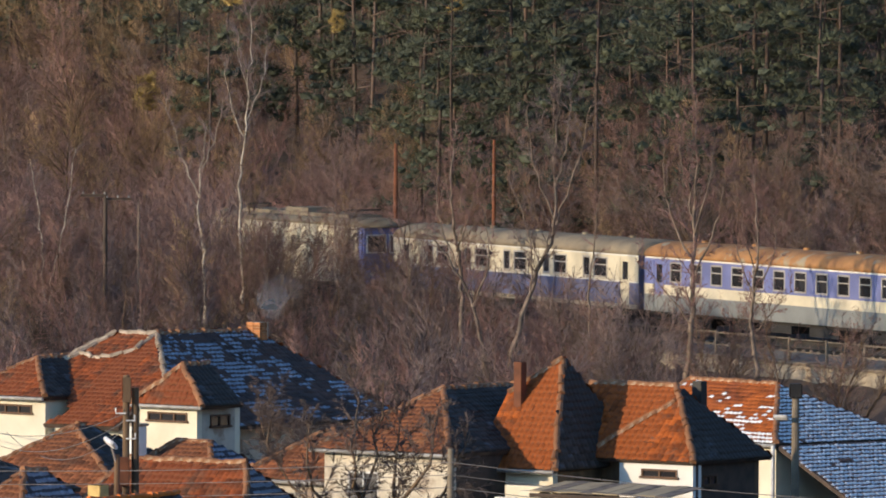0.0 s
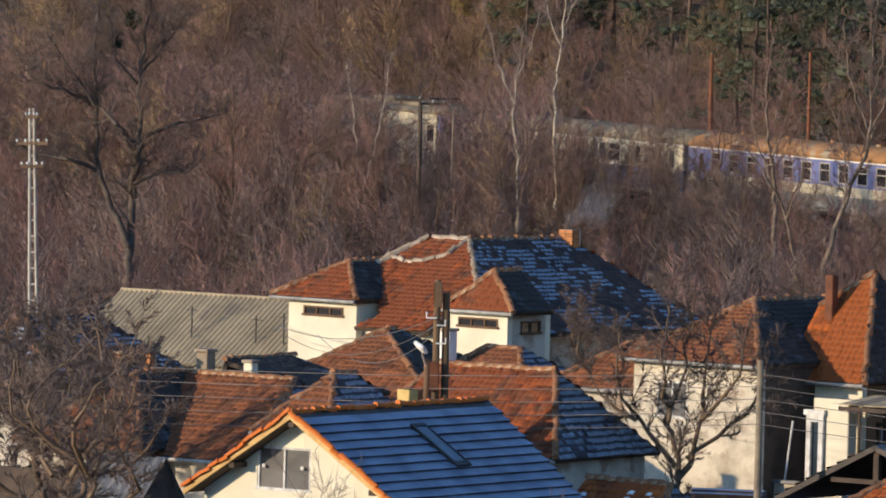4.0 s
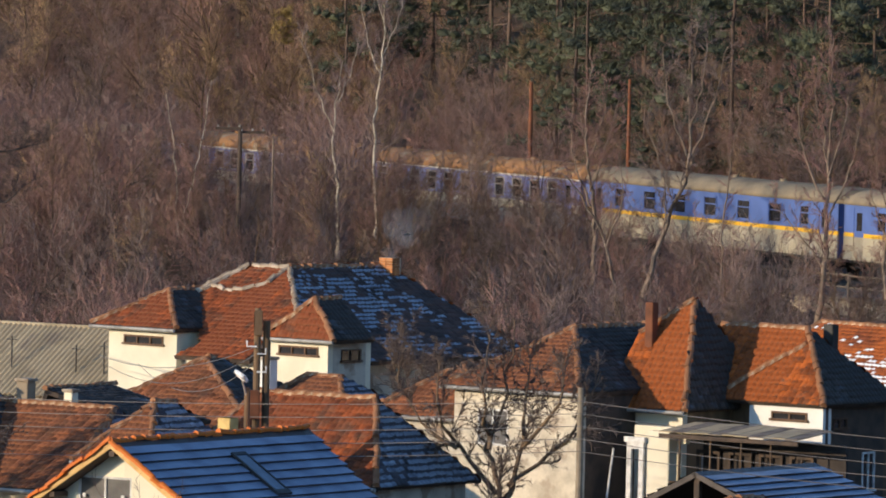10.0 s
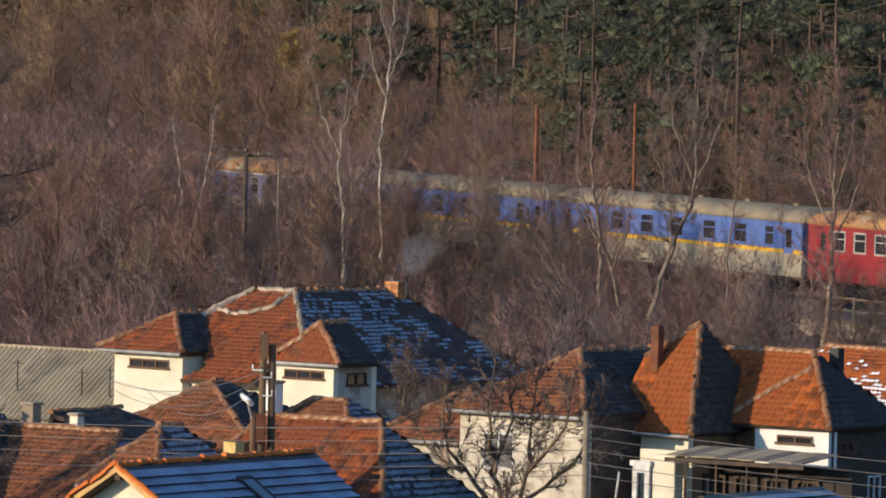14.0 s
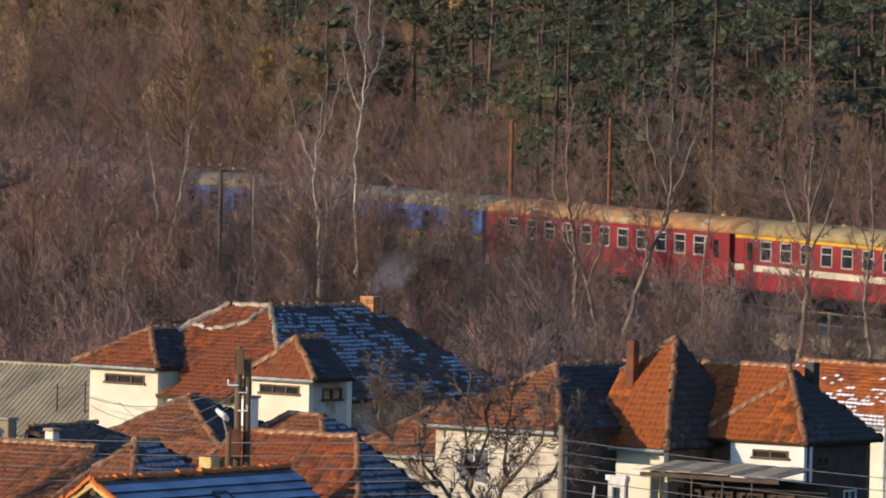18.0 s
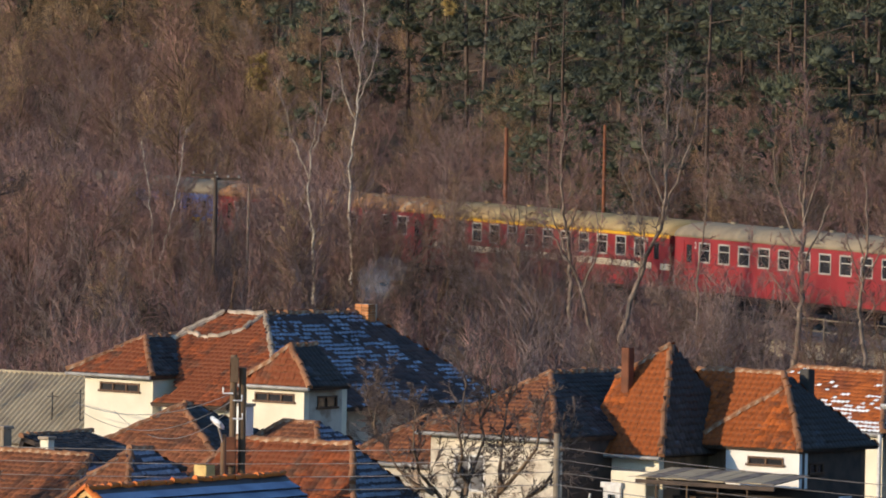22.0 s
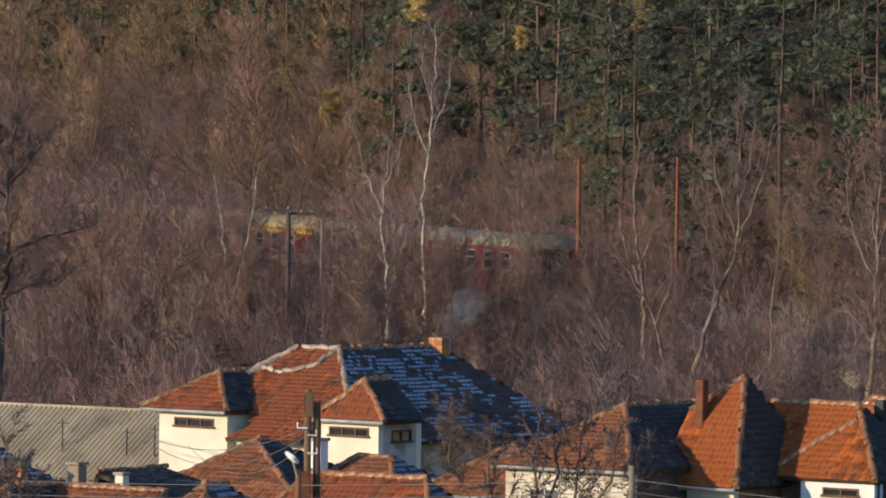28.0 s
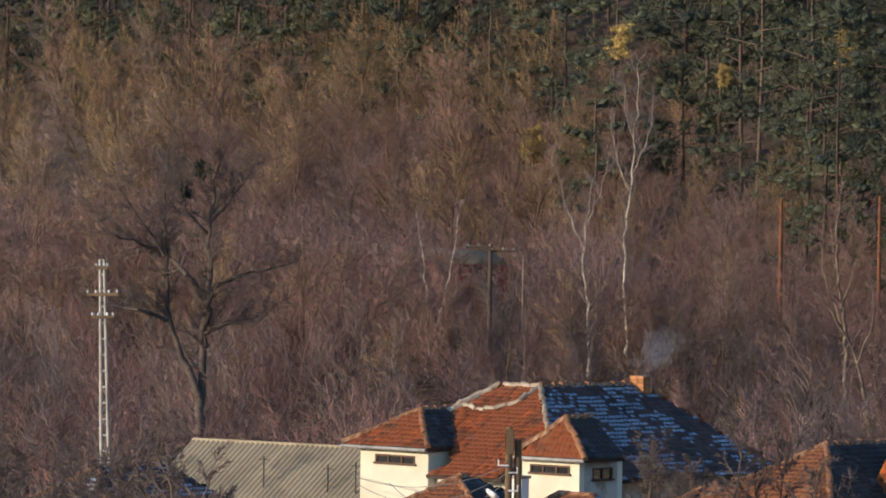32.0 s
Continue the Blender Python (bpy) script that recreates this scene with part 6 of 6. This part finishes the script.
def bare_woods():
    rng = random.Random(9)
    talls = [bare_tree("bare_tree", 400 + i, 1, 11.0, 0.12, TALL, "bark", m, "leafless grey-brown tree on the railway slope", "bare tree", "bare trees of the slope", least=0.0095) for i, m in enumerate(("twig_grey", "twig", "twig_ochre"))]
    bushes = [bare_tree("shrub", 420 + i, 6, 5.0, 0.045, BUSH, m, m, "dense leafless " + w + " shrub on the railway bank", "shrub", "shrubs of the railway bank", 0.34, 3, 0.0095) for i, (m, w) in enumerate((("twig", "russet"), ("twig_grey", "grey-brown"), ("twig_ochre", "ochre"), ("twig", "russet"), ("twig_dark", "dark brown")))]
    used = set()

    def put(kind, x, y, sc, z=None):
        if id(kind) not in used:
            used.add(id(kind))
            return stand(kind, x, y, sc, rng.uniform(0, 360), z)
        return repeat(kind, x, y, sc, rng.uniform(0, 360), z)

    def scatter(count, ys, fits, kinds, size):
        done, spots, tries = 0, [], 0
        while done < count and tries < 20000:
            tries += 1
            y = rng.uniform(*ys)
            x = rng.uniform(-view_half(y), view_half(y))
            s, d = track_coords(x, y)
            gap = fits(x, y, s, d)
            if not gap or any((x - a) ** 2 + (y - b) ** 2 < gap * gap for a, b in spots):
                continue
            spots.append((x, y))
            put(rng.choice(kinds), x, y, size(x, y, s, d))
            done += 1

    g, r, o = talls
    # woods on the slope beyond the line
    scatter(150, (330, 520), lambda x, y, s, d: 2.7 if s > 18 and 6 < d < pine_edge(s) + 3 else 0, (g, r, o, o, o), lambda x, y, s, d: rng.uniform(0.55, 0.95) if s > 68 else rng.uniform(0.42, 0.68))
    # trees close behind the train
    scatter(60, (315, 380), lambda x, y, s, d: 1.5 if s < 25 and 5 < d < 13 else 0, (g, g, r, o), lambda x, y, s, d: rng.uniform(0.42, 0.72))
    # woods before the line, where it runs off into the trees
    scatter(66, (285, 440), lambda x, y, s, d: 2.2 if hidden(x, y) and not -0.034 < x / y < -0.0105 and -34 < d < -5 else 0, (g, r, r, o), lambda x, y, s, d: rng.uniform(0.5, 0.8))
    # thin growth before the open stretch
    scatter(32, (280, 345), lambda x, y, s, d: 2.8 if 0.002 < x / y < 0.066 and -22 < d < -6 else 0, (g, g, r), lambda x, y, s, d: rng.uniform(0.42, 0.66))

    # small trees before the retaining wall
    scatter(9, (285, 330), lambda x, y, s, d: 1.6 if 0.06 < x / y < 0.085 and -24 < d < -8 else 0, (g, r), lambda x, y, s, d: rng.uniform(0.35, 0.55))

    # a denser veil where the line begins to go out of sight
    scatter(15, (285, 345), lambda x, y, s, d: 2.2 if -0.003 < x / y < 0.027 and -20 < d < -5.2 and rng.random() > (x / y) / 0.034 else 0, (g, r, g), lambda x, y, s, d: min(rng.uniform(0.46, 0.62), max(headroom(x, y) + 1.9, 3.0) / 10.5))
    scatter(26, (300, 370), lambda x, y, s, d: 1.7 if -0.033 < x / y < -0.012 and -22 < d < -5.2 else 0, (g, r), lambda x, y, s, d: rng.uniform(0.42, 0.6))

    def bush_size(x, y, s, d):
        if d > 0:
            return rng.uniform(0.55, 1.05)
        return min(rng.uniform(0.6, 1.25), max(headroom(x, y), 0.7) / 4.6)

    scatter(215, (258, 400), lambda x, y, s, d: 1.9 if -60 < d < -4.5 and not (x / y > 0.06 and d > -26) else 0, (bushes[0], bushes[0], bushes[1], bushes[1], bushes[3], bushes[4], bushes[4]), bush_size)
    # thick growth beside the line and under the pines, one tangle
    spots = []
    for count, ys, fits, size in ((80, (300, 440), lambda x, y, s, d: 1.3 if hidden(x, y) and x / y < -0.006 and s < 130 and -14 < d < -4.6 else 0, (1.05, 1.4)),
                                  (125, (318, 450), lambda x, y, s, d: 1.9 if 4.5 < d < pine_edge(s) + 2 else 0, (0.6, 1.05))):
        here, tries = [], 0
        while len(here) < count and tries < 20000:
            tries += 1
            y = rng.uniform(*ys)
            x = rng.uniform(-view_half(y), view_half(y))
            gap = fits(x, y, *track_coords(x, y))
            if gap and not any((x - a) ** 2 + (y - b) ** 2 < gap * gap for a, b, _ in here):
                here.append((x, y, rng.uniform(*size)))
        spots += here
    tangle(bushes, spots, rng)
    return talls, bushes, put


def undergrowth():
    """Thin stems and dead grass over the whole bank, too many to count."""
    rng = np.random.RandomState(4)
    for name, mat, count, tall in (("undergrowth", "twig", 11000, 1.8), ("dead_grass", "twig_grey", 6000, 1.1)):
        y = rng.uniform(255, 440, count)
        x = rng.uniform(-1, 1, count) * (0.094 * y + 4)
        rows = []
        for a, b in zip(x, y):
            s, d = track_coords(a, b)
            if -3.2 < d < 3.0 or d > 45 or (a / b > 0.06 and -30 < d < 0):
                continue
            z = ground_height(a, b) - 0.05
            h = tall * rng.uniform(0.4, 1.1)
            lean = rng.normal(0, 0.28, 2)
            m = (a + lean[0] * h * 0.5, b + lean[1] * h * 0.5, z + h * 0.55)
            rows.append((a, b, z, *m, 0.022, 0.016))
            rows.append((*m, a + lean[0] * h * 1.3, b + lean[1] * h * 1.3, z + h, 0.016, 0.006))
        tagged(new(name, segs_mesh(name, rows, M[mat], 3)), "brown thicket of dead stems on the railway bank" if name == "undergrowth" else "tall dead grey-brown grass on the slope", "undergrowth", kind="stuff")


def chosen_trees(put, talls, bushes):
    """Single trees that stand out."""
    birch = limbed_tree("birch_tree", 501, (
        (((-0.15, -4.0), (-0.3, 0.5), (0.0, 4.1), (0.15, 7.5), (0.2, 9.6)), 0.085, 0.012),
        (((0.0, 4.4), (0.7, 6.2), (0.85, 8.0)), 0.03, 0.008),
        (((-0.1, 3.6), (-0.8, 5.4), (-1.1, 7.2)), 0.03, 0.008),
        (((0.1, 5.6), (-0.3, 7.0), (-0.4, 8.6)), 0.025, 0.008)), WISP, 2, 1.3, "birch", "twig_grey", "slender white-barked birch before the pines", "birch tree", "birches", 0.4)
    stand(birch, -0.27, 331, 1.0, 0, 9.3)
    bowed = limbed_tree("birch_tree", 502, (
        (((0.35, -3.2), (0.3, 0.0), (0.0, 2.6), (0.15, 4.2), (0.4, 6.2)), 0.095, 0.015),
        (((0.1, 2.9), (-0.6, 4.4), (-1.6, 7.6)), 0.035, 0.01),
        (((0.2, 4.3), (0.9, 6.0), (1.1, 7.4)), 0.03, 0.01)), WISP, 2, 1.1, "birch", "twig_grey", "bowed white-barked birch leaning over the bank", "birch tree", "birches", 0.4)
    stand(bowed, -2.45, 326, 1.0, 0, 7.3)
    twin = limbed_tree("birch_tree", 503, (
        (((0.1, -1.5), (0.0, 0.5), (-0.2, 2.6), (-0.6, 5.2)), 0.045, 0.012),
        (((0.3, -1.5), (0.6, 0.5), (1.2, 3.4), (1.5, 5.8)), 0.045, 0.012)), WISP, 2, 1.0, "birch", "twig_grey", "pair of thin pale birch stems by the railway pole", "birch tree", "birches", 0.3)
    stand(twin, -9.65, 335, 1.0, 0, 6.6)
    slim = limbed_tree("bare_tree", 520, (
        (((-0.2, 0.0), (-0.1, 4.0), (0.05, 8.0), (0.1, 12.2)), 0.15, 0.02),
        (((-0.1, 4.6), (0.9, 7.0), (1.3, 9.4)), 0.06, 0.015),
        (((-0.05, 5.4), (-1.0, 7.8), (-1.3, 10.4)), 0.06, 0.015),
        (((0.0, 6.6), (0.6, 8.8), (0.8, 11.0)), 0.05, 0.012),
        (((0.0, 7.2), (-0.5, 9.6), (-0.6, 11.4)), 0.045, 0.012),
        (((-0.15, 3.0), (-1.4, 4.6), (-2.2, 5.4)), 0.05, 0.012)), FINE, 1, 1.5, "bark_pale", "twig", "tall pale-barked leafless tree before the railway", "bare tree", "bare trees before the line", 0.8)
    stand(slim, 17.6, 288, 0.98, 0, 3.2)
    repeat(slim, 8.5, 302, 0.8, 160, 4.2)
    repeat(slim, 20.6, 296, 0.7, 200, 3.4)
    forked = limbed_tree("bare_tree", 521, (
        (((-1.9, -3.2), (-1.0, 0.0), (-0.1, 2.6), (0.0, 6.0), (0.2, 8.6)), 0.14, 0.02),
        (((-0.1, 2.4), (0.8, 5.0), (1.4, 7.8)), 0.07, 0.015),
        (((-0.1, 3.2), (-0.9, 5.4), (-1.2, 7.8)), 0.06, 0.015),
        (((0.0, 4.4), (0.5, 6.4), (0.7, 8.4)), 0.05, 0.012),
        (((-1.0, 0.0), (-1.1, 2.4), (-1.9, 4.6)), 0.05, 0.012)), FINE, 1, 1.6, "bark_pale", "twig_grey", "forked pale-stemmed tree with an upright fan of branches", "bare tree", "bare trees before the line", 0.8)
    stand(forked, 12.56, 300, 1.0, 0, 6.9)
    leaning = limbed_tree("bare_tree", 522, (
        (((0.6, -0.6), (0.2, 2.2), (-0.4, 4.2), (-1.9, 6.4)), 0.12, 0.03),
        (((-0.1, 3.4), (0.5, 5.2), (0.4, 7.4)), 0.06, 0.015),
        (((4.7, 0.6), (4.6, 3.8), (5.0, 7.2), (5.4, 9.2)), 0.07, 0.015)), WISP, 1, 1.2, "bark_pale", "twig", "leaning bare stems before the railway bank", "bare tree", "bare trees before the line", 0.4)
    stand(leaning, 9.2, 297, 1.0, 0, 3.0)
    oak = limbed_tree("oak_tree", 540, (
        (((0.0, -2.5), (0.1, 2.4), (0.4, 4.4), (0.35, 7.4), (0.6, 9.5), (0.8, 11.0)), 0.25, 0.025),
        (((0.0, 0.2), (-1.2, 2.9), (-1.5, 4.8), (-1.55, 9.0), (-1.4, 10.6)), 0.17, 0.02),
        (((-1.45, 3.3), (-2.6, 3.8), (-3.8, 3.9), (-4.8, 4.5)), 0.11, 0.02),
        (((0.3, 4.0), (-0.5, 5.2), (-1.7, 6.2), (-3.6, 6.8), (-4.6, 7.6)), 0.13, 0.02),
        (((0.2, 2.8), (1.2, 3.2), (2.4, 3.3), (3.0, 4.0)), 0.1, 0.02),
        (((0.4, 4.6), (1.6, 5.3), (3.2, 5.6), (4.1, 6.0)), 0.1, 0.02),
        (((0.35, 7.4), (1.3, 8.6), (2.2, 9.9)), 0.08, 0.018),
        (((-1.55, 6.0), (-2.6, 7.6), (-3.6, 9.0)), 0.08, 0.018),
        (((0.4, 6.8), (-0.6, 8.0), (-0.9, 9.6)), 0.06, 0.018)), FINE, 2, 1.9, "oak_bark", "twig_oak", "big spreading leafless oak with mistletoe", "oak tree", "", 1.2)
    stand(oak, -18.05, 300, 1.0, 0, 4.3)
    rng = random.Random(77)
    for dx, dz, r in ((0.0, 9.6, 0.36), (-0.75, 8.6, 0.28)):
        v, f = [], []
        for _ in range(260):
            d = Vector((rng.gauss(0, 1), rng.gauss(0, 1), rng.gauss(0, 1))).normalized()
            o = d * r * rng.uniform(0.2, 1.0)
            t = d.orthogonal().normalized() * 0.06
            i = len(v)
            v += [tuple(o - t), tuple(o + t), tuple(o + d * 0.14)]
            f.append((i, i + 1, i + 2))
        ob = tagged(new("mistletoe", raw_mesh("mistletoe", v, f, M["mistletoe"])), "dark green ball of mistletoe in the oak", "mistletoe", "mistletoe balls")
        ob.matrix_basis = pose(-18.05 + dx, 299.7, 4.3 + dz)
    tree = limbed_tree("orchard_tree", 560, (
        (((0.0, -2.8), (-0.05, 1.0), (-0.3, 2.4), (-0.5, 3.8), (-0.3, 5.3)), 0.13, 0.012),
        (((0.0, 1.0), (0.5, 2.3), (0.6, 3.8), (1.0, 5.4)), 0.085, 0.012),
        (((-0.1, 1.3), (-1.1, 2.4), (-1.6, 3.6), (-1.7, 4.9)), 0.075, 0.012),
        (((0.2, 1.5), (1.3, 2.3), (2.0, 3.2), (2.4, 4.4)), 0.07, 0.012),
        (((0.55, 2.5), (1.3, 3.6), (1.6, 4.9)), 0.07, 0.012),
        (((-0.3, 2.4), (0.1, 3.8), (0.3, 5.6)), 0.07, 0.012),
        (((-1.1, 2.4), (-2.0, 3.0), (-2.5, 3.9)), 0.06, 0.012)), FINE, 2, 1.2, "bark", "twig_oak", "bare spreading fruit tree with crooked brown limbs", "fruit tree", "fruit trees", 0.9)
    stand(tree, 3.4, 203, 1.12, 0, 1.3)
    repeat(tree, 1.0, 224, 0.85, 100, 1.6)
    repeat(tree, -10.45, 157, 1.1, 300, 2.7)
    repeat(tree, -11.2, 163, 1.1, 160, 2.4)
    repeat(tree, -14.6, 188, 1.15, 20, 1.0)
    repeat(tree, -16.8, 190, 1.2, 150, 0.6)
    repeat(tree, -17.4, 199, 1.2, 30, 0.4)
    repeat(tree, -14.4, 210, 1.1, 80, 0.0)
    sap = bare_tree("sapling", 580, 4, 4.2, 0.024, BUSH, "twig_grey", "twig_grey", "thin bare garden sapling before the gabled house", "sapling", "garden saplings", 0.25, 3, 0.006)
    stand(sap, -5.6, 178, 0.95, 0)
    for x, y, sc in ((-3.4, 178, 0.6), (-2.0, 180, 0.6), (0.6, 181, 0.75), (2.4, 183, 0.7), (4.4, 176, 0.6), (6.0, 172, 0.55), (8.6, 169, 0.6), (0.2, 172, 0.5), (2.8, 170, 0.55), (10.5, 170, 0.6), (4.9, 166, 0.5), (7.4, 165, 0.5), (-1.2, 170, 0.45)):
        repeat(sap, x, y, sc, x * 70 % 360)
    hedge = bare_tree("hedge_bush", 590, 9, 2.0, 0.016, BUSH, "twig_plum", "twig_plum", "scrubby leafless brown garden bush", "bush", "garden bushes", 0.5, 3, 0.005)
    stand(hedge, 2.0, 176, 1.0, 0)
    for i in range(18):
        repeat(hedge, rng.uniform(0.5, 7.5), rng.uniform(180, 189), rng.uniform(0.5, 0.85), rng.uniform(0, 360))
    for x, y, sc in ((-4.6, 180.5, 1.1), (-3.6, 180, 1.3), (-2.7, 180.5, 1.2), (-1.9, 180, 1.3), (-1.0, 179.5, 1.2), (-0.2, 180, 1.1), (0.8, 179, 1.2)):
        repeat(hedge, x, y, sc, x * 90 % 360)
    for i in range(16):
        repeat(hedge, rng.uniform(4.0, 10.5), rng.uniform(165.5, 170), rng.uniform(1.35, 1.75), rng.uniform(0, 360))
    for i in range(60):
        x = -2 + 15 * rng.random()
        y = rng.uniform(160, 178)
        repeat(hedge, x, y, rng.uniform(0.7, 1.15) + (0.55 if x > 2 and y < 173 else 0), rng.uniform(0, 360))


forest()
talls, bushes, put = bare_woods()
undergrowth()
chosen_trees(put, talls, bushes)


# ---- smoke ----
def make_smoke():
    """Thin blue smoke over the brick chimney, in lumpy puffs that drift."""
    rng = random.Random(31)
    puffs = []
    for i in range(7):
        f = i / 6
        bm = bmesh.new()
        bmesh.ops.create_icosphere(bm, subdivisions=3, radius=1.0)
        for v in bm.verts:
            v.co *= 1 + 0.45 * noise.noise(v.co * 1.6 + Vector((i * 7.0, 0, 0))) + 0.2 * noise.noise(v.co * 4 + Vector((0, i * 5.0, 0)))
        size = 0.13 + 0.34 * f
        bmesh.ops.scale(bm, vec=(size * 1.35, size, size), verts=bm.verts[:])
        me = bpy.data.meshes.new("smoke_puff")
        bm.to_mesh(me)
        bm.free()
        for p in me.polygons:
            p.use_smooth = True
        me.materials.append(M["smoke"])
        ob = tagged(new("smoke_puff", me), "thin bluish wood smoke drifting from the brick chimney", "smoke", "smoke over the chimney")
        ob.visible_shadow = False
        puffs.append((ob, Vector((0.28 + 0.75 * f + rng.uniform(-0.12, 0.12), 243.6 + rng.uniform(-0.2, 0.2), 7.95 + 0.95 * f + rng.uniform(-0.1, 0.1))), rng.uniform(0, 6.28), rng.uniform(0.15, 0.4)))
    return puffs


smoke = make_smoke()


# ---- movement ----
def motions():
    for ob, offset in train:
        walk(ob, [(t, on_track(s + offset)) for t, s in TRAVEL])
    for ob, p, phase, reach in smoke:
        walk(ob, [(t, pose(p.x + reach * math.sin(phase + t * 0.5), p.y, p.z + 0.5 * reach * math.sin(phase * 1.7 + t * 0.36), 0, 0, 20 * math.sin(phase + t * 0.3))) for t in range(0, 33, 2)])


# how far the joint behind the first coach has gone, in metres
TRAVEL = tuple((t, 0.6 + 6.264 * t + 0.0212 * t * t) for t in range(0, 33, 2))
motions()
